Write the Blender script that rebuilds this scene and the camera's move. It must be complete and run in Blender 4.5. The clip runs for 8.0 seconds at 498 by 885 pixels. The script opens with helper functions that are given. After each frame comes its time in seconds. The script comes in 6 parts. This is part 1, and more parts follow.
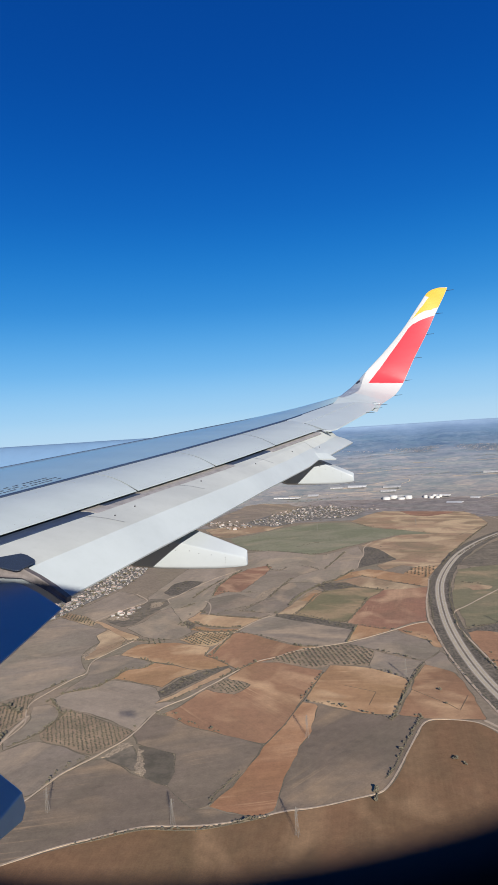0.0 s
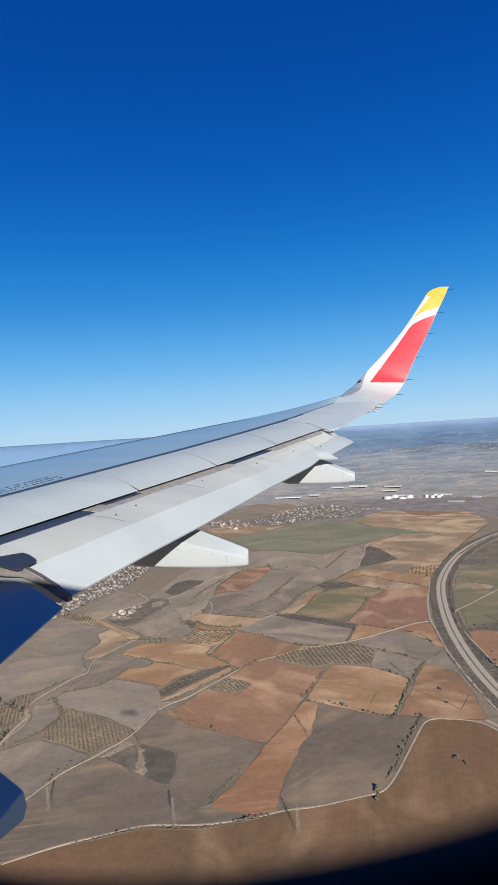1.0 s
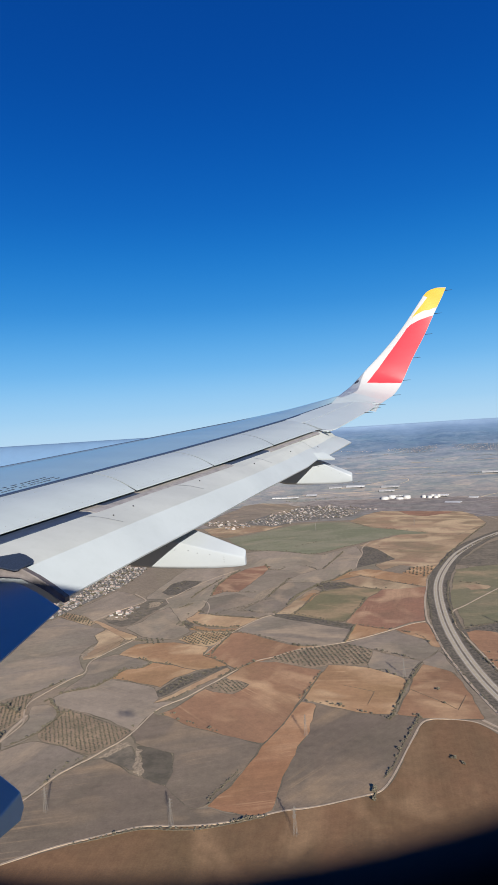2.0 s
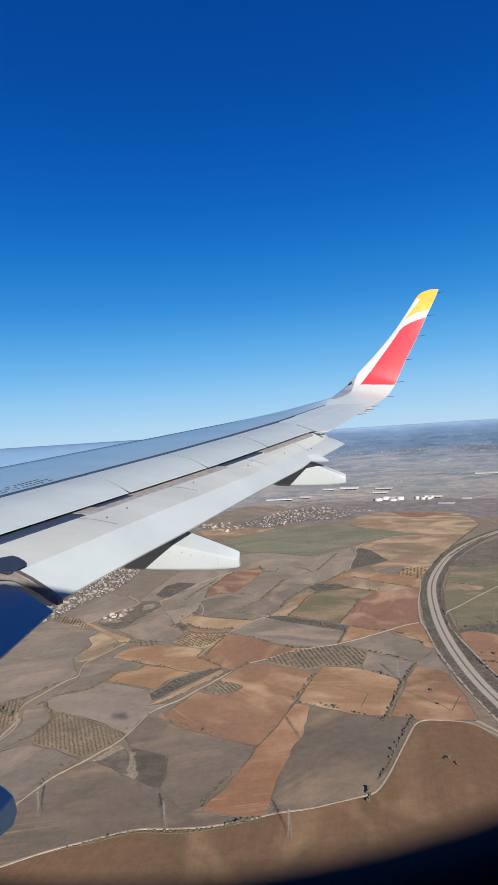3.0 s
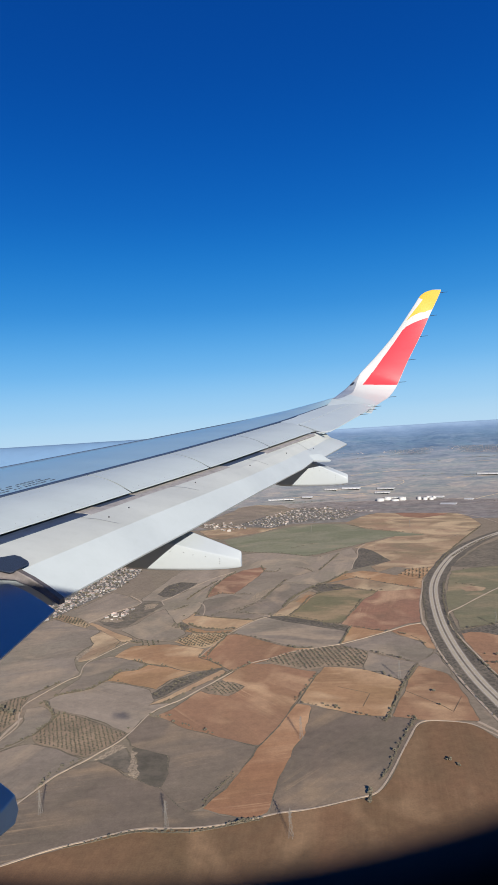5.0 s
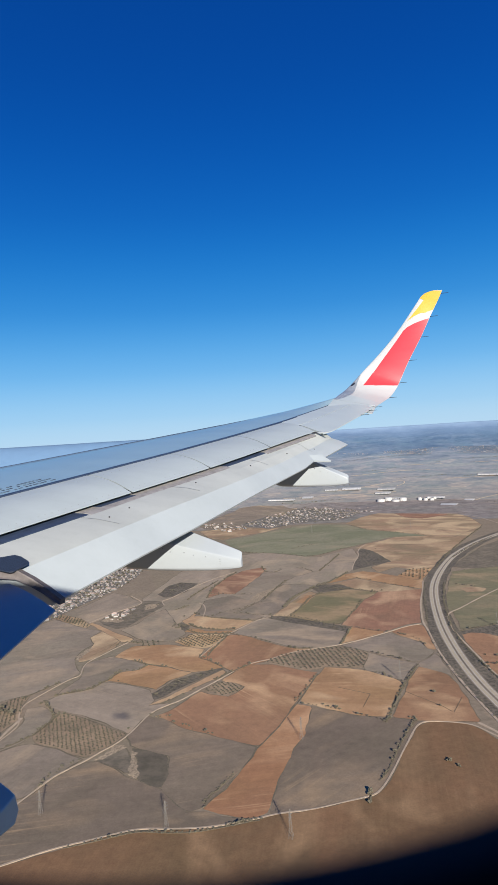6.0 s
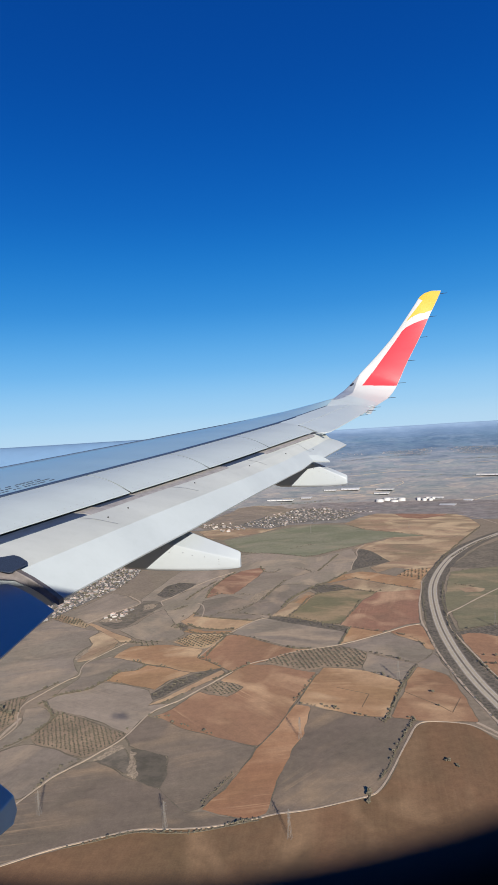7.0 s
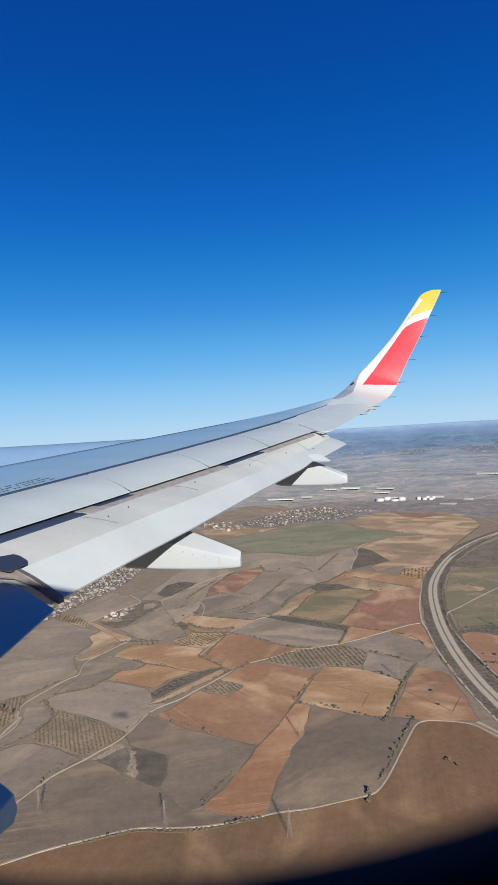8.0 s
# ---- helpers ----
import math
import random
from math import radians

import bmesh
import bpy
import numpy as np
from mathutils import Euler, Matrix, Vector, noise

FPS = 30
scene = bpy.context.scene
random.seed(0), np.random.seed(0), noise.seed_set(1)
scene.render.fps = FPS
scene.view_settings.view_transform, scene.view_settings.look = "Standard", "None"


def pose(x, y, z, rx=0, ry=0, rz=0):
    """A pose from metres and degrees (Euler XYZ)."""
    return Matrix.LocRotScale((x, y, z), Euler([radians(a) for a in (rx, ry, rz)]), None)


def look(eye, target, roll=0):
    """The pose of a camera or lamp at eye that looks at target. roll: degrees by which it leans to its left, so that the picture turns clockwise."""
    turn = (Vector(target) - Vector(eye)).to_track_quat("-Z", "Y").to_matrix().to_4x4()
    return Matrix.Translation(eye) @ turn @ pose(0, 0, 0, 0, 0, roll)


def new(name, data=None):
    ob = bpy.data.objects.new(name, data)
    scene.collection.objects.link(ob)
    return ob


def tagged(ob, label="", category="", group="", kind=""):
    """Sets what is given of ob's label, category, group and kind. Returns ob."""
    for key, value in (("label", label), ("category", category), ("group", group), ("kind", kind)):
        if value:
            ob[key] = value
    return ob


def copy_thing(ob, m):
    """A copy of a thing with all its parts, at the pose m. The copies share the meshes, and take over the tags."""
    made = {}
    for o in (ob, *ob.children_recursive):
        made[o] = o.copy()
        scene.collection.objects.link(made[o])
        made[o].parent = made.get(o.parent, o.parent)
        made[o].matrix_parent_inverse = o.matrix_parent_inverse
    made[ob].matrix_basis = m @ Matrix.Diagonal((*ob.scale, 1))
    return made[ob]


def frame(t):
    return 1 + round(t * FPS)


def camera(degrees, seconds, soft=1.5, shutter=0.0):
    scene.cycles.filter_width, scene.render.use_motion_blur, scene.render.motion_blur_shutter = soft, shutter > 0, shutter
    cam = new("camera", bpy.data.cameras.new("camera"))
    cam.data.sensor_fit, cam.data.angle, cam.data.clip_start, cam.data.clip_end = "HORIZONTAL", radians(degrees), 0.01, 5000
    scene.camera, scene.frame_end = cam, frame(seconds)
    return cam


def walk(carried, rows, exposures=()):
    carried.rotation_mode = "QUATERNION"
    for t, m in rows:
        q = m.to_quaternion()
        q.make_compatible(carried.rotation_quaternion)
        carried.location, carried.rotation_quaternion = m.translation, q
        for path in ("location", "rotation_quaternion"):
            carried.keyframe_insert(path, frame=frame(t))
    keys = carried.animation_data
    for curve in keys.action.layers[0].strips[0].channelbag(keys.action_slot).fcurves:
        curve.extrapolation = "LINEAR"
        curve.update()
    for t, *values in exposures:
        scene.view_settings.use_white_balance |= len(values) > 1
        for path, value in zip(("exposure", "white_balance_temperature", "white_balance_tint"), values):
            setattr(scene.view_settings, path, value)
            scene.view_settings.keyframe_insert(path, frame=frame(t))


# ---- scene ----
# The lens, the eye's height over the plain and the slight swing of the phone.
EYE = 480.0
cam = camera(42.0, 8.0, soft=1.25)
cam.data.dof.use_dof = True
cam.data.dof.focus_distance, cam.data.dof.aperture_fstop = 25.0, 18.0
# seconds, yaw, pitch, roll in degrees
SWING = [
    (0.0, 0.56, -0.88, -3.68), (0.5, 0.63, -0.91, -3.65), (1.0, 0.66, -0.93, -3.66), (1.5, 0.66, -0.95, -3.63),
    (3.0, -0.13, -0.79, -3.72), (3.5, -0.09, -0.80, -3.68), (4.0, 0.0, -0.81, -3.63), (4.5, 0.02, -0.80, -3.62),
    (6.0, 0.10, -0.75, -3.50), (6.5, 0.05, -0.74, -3.48), (7.0, 0.0, -0.74, -3.48), (7.5, 0.03, -0.74, -3.48), (8.0, 0.02, -0.81, -3.46),
]
walk(cam, [(t, pose(0, 0, EYE, 0, 0, yaw) @ pose(0, 0, 0, 90 + pitch) @ pose(0, 0, 0, 0, 0, roll)) for t, yaw, pitch, roll in SWING])

# Low winter sun from behind, clear sky.
SUN_UP, SUN_TURN = 22.5, 12.5
sun_way = Vector((-math.sin(radians(SUN_TURN)) * math.cos(radians(SUN_UP)), math.cos(radians(SUN_TURN)) * math.cos(radians(SUN_UP)), -math.sin(radians(SUN_UP))))
sun = new("sun", bpy.data.lights.new("sun", "SUN"))
sun.data.energy, sun.data.angle, sun.data.color = 5.0, radians(0.53), (1.0, 0.93, 0.84)
sun.matrix_basis = look((0, 0, 900), Vector((0, 0, 900)) + sun_way)
world = bpy.data.worlds.new("sky")
scene.world = world
world.use_nodes = True
wt = world.node_tree
sky = wt.nodes.new("ShaderNodeTexSky")
sky.sky_type, sky.sun_disc = "NISHITA", False
sky.sun_elevation, sky.sun_rotation = radians(SUN_UP), radians(180 - SUN_TURN)
sky.altitude, sky.air_density, sky.dust_density, sky.ozone_density = 900, 1.0, 0.3, 3.0
# A deep winter blue overhead, paler down to the horizon.
place = wt.nodes.new("ShaderNodeTexCoord")
axes = wt.nodes.new("ShaderNodeSeparateXYZ")
wt.links.new(place.outputs["Generated"], axes.inputs[0])
fade = wt.nodes.new("ShaderNodeValToRGB")
fade.color_ramp.interpolation = "B_SPLINE"
HEIGHTS = [(0.0, (0.47, 0.68, 0.87)), (0.035, (0.37, 0.635, 0.88)), (0.10, (0.145, 0.47, 0.86)), (0.19, (0.018, 0.26, 0.70)), (0.32, (0.001, 0.120, 0.515)), (0.48, (0.0, 0.062, 0.345)), (0.65, (0.0, 0.048, 0.27)), (0.82, (0.01, 0.055, 0.25)), (1.0, (0.04, 0.085, 0.25))]
while len(fade.color_ramp.elements) < len(HEIGHTS):
    fade.color_ramp.elements.new(0.5)
for e, (p, c) in zip(fade.color_ramp.elements, HEIGHTS):
    e.position, e.color = p, (*c, 1)
wt.links.new(axes.outputs[2], fade.inputs[0])
dim = wt.nodes.new("ShaderNodeMix")
dim.data_type, dim.blend_type = "RGBA", "MIX"
dim.inputs[0].default_value = 0.002
wt.links.new(fade.outputs[0], dim.inputs[6])
wt.links.new(sky.outputs[0], dim.inputs[7])
wt.links.new(dim.outputs[2], wt.nodes["Background"].inputs[0])
wt.nodes["Background"].inputs[1].default_value = 0.68
scene.view_settings.exposure = 0.55


# ---- materials ----
def material(name, rough=0.8, metal=0.0, spec=0.5):
    m = bpy.data.materials.new(name)
    m.use_nodes = True
    b = m.node_tree.nodes["Principled BSDF"]
    b.inputs["Roughness"].default_value, b.inputs["Metallic"].default_value = rough, metal
    b.inputs["Specular IOR Level"].default_value = spec
    return m, m.node_tree, b


def noise_node(nt, scale, detail=4, rough=0.55, stretch=None, turn=0.0, warp=0.0):
    co = nt.nodes.new("ShaderNodeTexCoord")
    mp = nt.nodes.new("ShaderNodeMapping")
    mp.inputs["Rotation"].default_value = (0, 0, radians(turn))
    if stretch:
        mp.inputs["Scale"].default_value = stretch
    n = nt.nodes.new("ShaderNodeTexNoise")
    n.inputs["Scale"].default_value, n.inputs["Detail"].default_value, n.inputs["Roughness"].default_value = scale, detail, rough
    n.inputs["Distortion"].default_value = warp
    nt.links.new(co.outputs["Object"], mp.inputs[0])
    nt.links.new(mp.outputs[0], n.inputs[0])
    return n.outputs[0]


def ramp(nt, value, stops):
    r = nt.nodes.new("ShaderNodeValToRGB")
    while len(r.color_ramp.elements) < len(stops):
        r.color_ramp.elements.new(0.5)
    for e, (p, c) in zip(r.color_ramp.elements, stops):
        e.position, e.color = p, (*c, 1) if len(c) == 3 else c
    nt.links.new(value, r.inputs[0])
    return r.outputs[0]


def mix(nt, how, fac, a, b):
    m = nt.nodes.new("ShaderNodeMix")
    m.data_type, m.blend_type = "RGBA", how
    for socket, v in ((m.inputs[0], fac), (m.inputs[6], a), (m.inputs[7], b)):
        if isinstance(v, (int, float)):
            socket.default_value = v
        elif isinstance(v, tuple):
            socket.default_value = (*v, 1)
        else:
            nt.links.new(v, socket)
    return m.outputs[2]


def bump(nt, b, value, strength, distance):
    n = nt.nodes.new("ShaderNodeBump")
    n.inputs["Strength"].default_value, n.inputs["Distance"].default_value = strength, distance
    nt.links.new(value, n.inputs["Height"])
    nt.links.new(n.outputs[0], b.inputs["Normal"])


def random_tint(nt, colour, amount):
    info = nt.nodes.new("ShaderNodeObjectInfo")
    tint = ramp(nt, info.outputs["Random"], [(0, (1 - amount, 1 - amount, 1 - amount)), (1, (1 + amount, 1 + amount, 1 + amount))])
    return mix(nt, "MULTIPLY", 1.0, colour, tint)


def turned(nt):
    """Ground coordinates turned by a chance angle, one for each field."""
    co = nt.nodes.new("ShaderNodeTexCoord")
    info = nt.nodes.new("ShaderNodeObjectInfo")
    angle = nt.nodes.new("ShaderNodeMath")
    angle.operation = "MULTIPLY"
    angle.inputs[1].default_value = 12.0
    nt.links.new(info.outputs["Random"], angle.inputs[0])
    spin = nt.nodes.new("ShaderNodeVectorRotate")
    spin.rotation_type = "Z_AXIS"
    nt.links.new(co.outputs["Object"], spin.inputs["Vector"])
    nt.links.new(angle.outputs[0], spin.inputs["Angle"])
    return spin.outputs[0]


def noise_on(nt, place, scale, detail=4, rough=0.55, stretch=(1, 1, 1), warp=0.0):
    mp = nt.nodes.new("ShaderNodeMapping")
    mp.inputs["Scale"].default_value = stretch
    n = nt.nodes.new("ShaderNodeTexNoise")
    n.inputs["Scale"].default_value, n.inputs["Detail"].default_value, n.inputs["Roughness"].default_value = scale, detail, rough
    n.inputs["Distortion"].default_value = warp
    nt.links.new(place, mp.inputs[0])
    nt.links.new(mp.outputs[0], n.inputs[0])
    return n.outputs[0]


def soil(name, base, pale, dark, pale_at=0.60, streaks=0.6):
    """Ploughed or fallow ground: broad washes, damp and weedy patches, drill lines, worn streaks and clods."""
    base, pale, dark = (tuple(a * b for a, b in zip(c, (1.2, 1.14, 0.93))) for c in (base, pale, dark))
    m, nt, b = material(name, 0.95, 0, 0.1)
    way = turned(nt)
    broad = noise_on(nt, way, 0.007, 4, 0.58, (1, 0.65, 1), 1.0)
    wash = noise_on(nt, way, 0.0085, 2.5, 0.5, (1, 0.6, 1), 1.1)
    weedy = noise_on(nt, way, 0.0052, 4, 0.6, (1, 0.7, 1), 0.4)
    where = noise_on(nt, way, 0.011, 3, 0.5, (1, 0.6, 1), 0.2)
    streak = noise_on(nt, way, 0.16, 3, 0.6, (1, 0.035, 1), 0.05)
    lines = noise_on(nt, way, 0.22, 3, 0.65, (1, 0.014, 1))
    clods = noise_node(nt, 0.07, 5, 0.72)
    fine = noise_node(nt, 0.4, 4, 0.7)
    c = mix(nt, "MIX", ramp(nt, broad, [(0.36, (0, 0, 0)), (0.64, (0.9, 0.9, 0.9))]), base, dark)
    c = mix(nt, "MULTIPLY", ramp(nt, weedy, [(0.42, (0, 0, 0)), (0.66, (0.9, 0.9, 0.9))]), c, (0.93, 0.97, 0.92))
    c = mix(nt, "MIX", ramp(nt, wash, [(pale_at - 0.08, (0, 0, 0)), (pale_at + 0.12, (0.85, 0.85, 0.85))]), c, pale)
    worn = mix(nt, "MULTIPLY", 1.0, ramp(nt, where, [(0.54, (0, 0, 0)), (0.68, (1, 1, 1))]), ramp(nt, streak, [(0.53, (0, 0, 0)), (0.68, (streaks,) * 3)]))
    c = mix(nt, "MIX", worn, c, pale)
    c = mix(nt, "MULTIPLY", 0.32, c, ramp(nt, lines, [(0.3, (0.84, 0.84, 0.84)), (0.7, (1.15, 1.14, 1.12))]))
    c = mix(nt, "MULTIPLY", 0.6, c, ramp(nt, fine, [(0.3, (0.82, 0.82, 0.82)), (0.7, (1.18, 1.18, 1.18))]))
    c = mix(nt, "MULTIPLY", 0.9, c, ramp(nt, clods, [(0.32, (0.86, 0.86, 0.87)), (0.68, (1.13, 1.13, 1.11))]))
    nt.links.new(random_tint(nt, c, 0.07), b.inputs["Base Color"])
    bump(nt, b, fine, 0.4, 0.35)
    return m


def rough_ground(name, base, dark, scale=0.12):
    """Scrub, maquis and rough grass, seen from far above."""
    m, nt, b = material(name, 0.95, 0, 0.1)
    tuft = noise_node(nt, scale, 5, 0.7)
    broad = noise_node(nt, 0.015, 4)
    c = mix(nt, "MIX", ramp(nt, tuft, [(0.42, (0, 0, 0)), (0.6, (1, 1, 1))]), base, dark)
    c = mix(nt, "MULTIPLY", 0.7, c, ramp(nt, broad, [(0.35, (0.8, 0.8, 0.8)), (0.65, (1.2, 1.18, 1.12))]))
    nt.links.new(c, b.inputs["Base Color"])
    bump(nt, b, tuft, 0.7, 1.2)
    return m


def plain(name, colour, rough=0.7, metal=0.0, grain=6.0, amount=0.12, tint=0.0, relief=0.0, islands=None):
    m, nt, b = material(name, rough, metal)
    g = noise_node(nt, grain, 5, 0.65)
    c = mix(nt, "MULTIPLY", 1.0, colour, ramp(nt, g, [(0.3, (1 - amount,) * 3), (0.7, (1 + amount,) * 3)]))
    if tint:
        c = random_tint(nt, c, tint)
    if islands:
        each = nt.nodes.new("ShaderNodeNewGeometry")
        c = mix(nt, "MULTIPLY", 1.0, c, ramp(nt, each.outputs["Random Per Island"], islands))
    nt.links.new(c, b.inputs["Base Color"])
    if relief:
        bump(nt, b, g, 0.5, relief)
    return m


def aircraft_paint(name, colour, rough, dirt=0.12, coat=0.0):
    """Gloss paint with faint streaks along the airflow and grime at small scale."""
    m, nt, b = material(name, rough)
    streak = noise_node(nt, 2.2, 5, 0.65, (0.12, 1, 1))
    spot = noise_node(nt, 9, 5, 0.7)
    c = mix(nt, "MULTIPLY", 1.0, colour, ramp(nt, streak, [(0.3, (1 - dirt,) * 3), (0.65, (1, 1, 1))]))
    c = mix(nt, "MULTIPLY", 0.5, c, ramp(nt, spot, [(0.25, (1 - dirt,) * 3), (0.5, (1, 1, 1))]))
    nt.links.new(c, b.inputs["Base Color"])
    r = nt.nodes.new("ShaderNodeMapRange")
    r.inputs["To Min"].default_value, r.inputs["To Max"].default_value = rough - 0.06, rough + 0.1
    nt.links.new(streak, r.inputs[0])
    nt.links.new(r.outputs[0], b.inputs["Roughness"])
    b.inputs["Coat Weight"].default_value = coat
    return m


FALLOW = soil("fallow_soil", (0.288, 0.242, 0.217), (0.372, 0.297, 0.24), (0.217, 0.183, 0.163), 0.60)
CLAY = soil("red_clay", (0.282, 0.166, 0.116), (0.45, 0.305, 0.207), (0.228, 0.139, 0.10), 0.57)
DARK_CLAY = soil("dark_red_clay", (0.272, 0.152, 0.119), (0.42, 0.28, 0.203), (0.213, 0.131, 0.105), 0.57)
RED_CLAY = soil("bright_red_clay", (0.288, 0.157, 0.103), (0.45, 0.29, 0.195), (0.25, 0.14, 0.096), 0.58, 0.8)
ORANGE = soil("orange_clay", (0.346, 0.213, 0.138), (0.50, 0.36, 0.248), (0.272, 0.168, 0.111), 0.56)
TAN = soil("tan_soil", (0.292, 0.199, 0.152), (0.45, 0.345, 0.25), (0.213, 0.17, 0.128), 0.51)
OCHRE = soil("ochre_soil", (0.206, 0.123, 0.081), (0.288, 0.191, 0.126), (0.158, 0.107, 0.073), 0.60, 0.25)
SPROUT = soil("sprouting_field", (0.180, 0.162, 0.122), (0.285, 0.222, 0.162), (0.138, 0.138, 0.10), 0.55)
THIN_CROP = soil("thin_crop_on_tan_soil", (0.215, 0.180, 0.128), (0.36, 0.262, 0.185), (0.15, 0.147, 0.10), 0.54)
SAGE = soil("grey_green_field", (0.21, 0.204, 0.163), (0.27, 0.238, 0.185), (0.155, 0.163, 0.122), 0.64)
GREY = soil("grey_field", (0.247, 0.209, 0.192), (0.325, 0.260, 0.213), (0.188, 0.160, 0.145), 0.60)
GROVE = rough_ground("grove_ground", (0.335, 0.245, 0.165), (0.225, 0.18, 0.12), 0.06)
SCRUB = rough_ground("scrub_ground", (0.19, 0.160, 0.122), (0.098, 0.087, 0.066), 0.13)
WASTE = rough_ground("waste_ground", (0.215, 0.178, 0.13), (0.145, 0.125, 0.092), 0.055)
LOTS = rough_ground("village_lots", (0.25, 0.225, 0.19), (0.12, 0.117, 0.10), 0.09)
MARGIN = rough_ground("field_margin", (0.20, 0.165, 0.115), (0.115, 0.10, 0.07), 0.4)
CHALK = rough_ground("pale_eroded_soil", (0.42, 0.33, 0.225), (0.22, 0.175, 0.12), 0.22)
# Darker soil of the near fields: paints in the thinner haze close by.
UMBER = soil("near_field_umber_soil", (0.194, 0.157, 0.140), (0.31, 0.232, 0.172), (0.152, 0.125, 0.112), 0.62, 0.8)
SAND = soil("pale_sandy_soil", (0.41, 0.285, 0.20), (0.52, 0.40, 0.285), (0.33, 0.225, 0.16), 0.58)
DARKPLOT = rough_ground("weedy_dark_fallow", (0.160, 0.134, 0.098), (0.122, 0.107, 0.077), 0.05)
BANK = rough_ground("bare_earth_bank", (0.30, 0.235, 0.17), (0.20, 0.165, 0.125), 0.12)
SHOULDER = plain("gravel_shoulder", (0.34, 0.29, 0.22), 0.95, 0, 0.1, 0.16)
LINE_PAINT = plain("faded_line_paint", (0.6, 0.6, 0.57), 0.8, 0, 0.3, 0.15)
TRACK = plain("dirt_track_gravel", (0.42, 0.325, 0.225), 0.95, 0, 0.15, 0.18)
TARMAC = plain("worn_pale_asphalt", (0.44, 0.368, 0.25), 0.9, 0, 0.08, 0.12)
LEAF = plain("dull_green_foliage", (0.096, 0.084, 0.055), 0.9, 0, 0.5, 0.45, 0.25, 0.3)
OLIVE = plain("olive_foliage", (0.078, 0.074, 0.047), 0.9, 0, 0.5, 0.4, 0.2, 0.3)
BARK = plain("bark", (0.13, 0.10, 0.075), 0.95, 0, 3, 0.3)
STEEL = plain("galvanised_steel", (0.20, 0.185, 0.16), 0.6, 0.1, 2, 0.1)
TILE = plain("terracotta_roof", (0.32, 0.24, 0.19), 0.9, 0, 0.6, 0.25, 0.25, 0.0, [(0, (0.62, 0.64, 0.66)), (0.7, (1.0, 1.0, 1.0)), (1, (1.5, 1.5, 1.5))])
RED_TILE = plain("red_roof_tiles", (0.33, 0.15, 0.09), 0.9, 0, 0.8, 0.2)
RENDERED = plain("house_render", (0.262, 0.255, 0.243), 0.9, 0, 0.4, 0.15, 0.25, 0.0, [(0, (0.55, 0.55, 0.57)), (0.65, (1.0, 1.0, 1.0)), (1, (2.0, 2.0, 1.92))])
GLASS_DARK = plain("dark_window_glass", (0.03, 0.035, 0.045), 0.15, 0, 2, 0.1)
SHED = plain("white_metal_cladding", (0.43, 0.43, 0.42), 0.6, 0, 0.05, 0.15, 0.25)
TANK = plain("white_tank_paint", (0.53, 0.525, 0.50), 0.6, 0, 0.2, 0.06)
MARK = plain("faded_stencil_ink", (0.05, 0.07, 0.10), 0.6, 0, 20, 0.4)
PLATE = plain("scuffed_brown_metal", (0.12, 0.105, 0.098), 0.5, 0.2, 8, 0.45)
COVER = plain("navy_speckled_cover", (0.022, 0.032, 0.052), 0.5, 0, 95, 0.6)
# Base colour tinted blue with the sky that this gloss skin reflects.
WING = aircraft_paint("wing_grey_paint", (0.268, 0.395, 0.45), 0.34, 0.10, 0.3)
SPOILER = aircraft_paint("spoiler_light_grey_paint", (0.398, 0.452, 0.455), 0.45, 0.10)
FLAP = aircraft_paint("flap_light_grey_paint", (0.36, 0.40, 0.41), 0.42, 0.08)
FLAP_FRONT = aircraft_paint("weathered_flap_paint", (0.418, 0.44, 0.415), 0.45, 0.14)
WHITE = aircraft_paint("white_gloss_paint", (0.372, 0.408, 0.424), 0.3, 0.06, 0.4)
RED = aircraft_paint("red_gloss_paint", (0.62, 0.045, 0.055), 0.28, 0.05, 0.5)
YELLOW = aircraft_paint("yellow_gloss_paint", (0.70, 0.42, 0.05), 0.28, 0.05, 0.5)
OUTER = aircraft_paint("outer_wing_grey_paint", (0.42, 0.478, 0.485), 0.42, 0.08)
WINGLET_WHITE = aircraft_paint("winglet_white_paint", (0.47, 0.48, 0.475), 0.5, 0.05)
FLAP_RIVET = plain("painted_rivet_head", (0.21, 0.225, 0.23), 0.5, 0, 20, 0.2)
BARE = plain("bare_aluminium", (0.37, 0.41, 0.44), 0.42, 0.45, 5, 0.2)
SEAL = plain("worn_metal_seal", (0.33, 0.31, 0.29), 0.5, 0.3, 12, 0.25)
BLACK = plain("black_rubber", (0.022, 0.024, 0.028), 0.6, 0, 20, 0.2)
LINER = plain("dark_cabin_liner", (0.03, 0.03, 0.035), 0.7, 0, 40, 0.15)
# Distance haze is painted into the far hill's blue base colour.
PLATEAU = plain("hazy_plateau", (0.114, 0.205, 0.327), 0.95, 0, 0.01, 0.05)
SEAM = plain("dark_blue_sealant_and_slot_shade", (0.03, 0.045, 0.08), 0.5, 0, 10, 0.2)


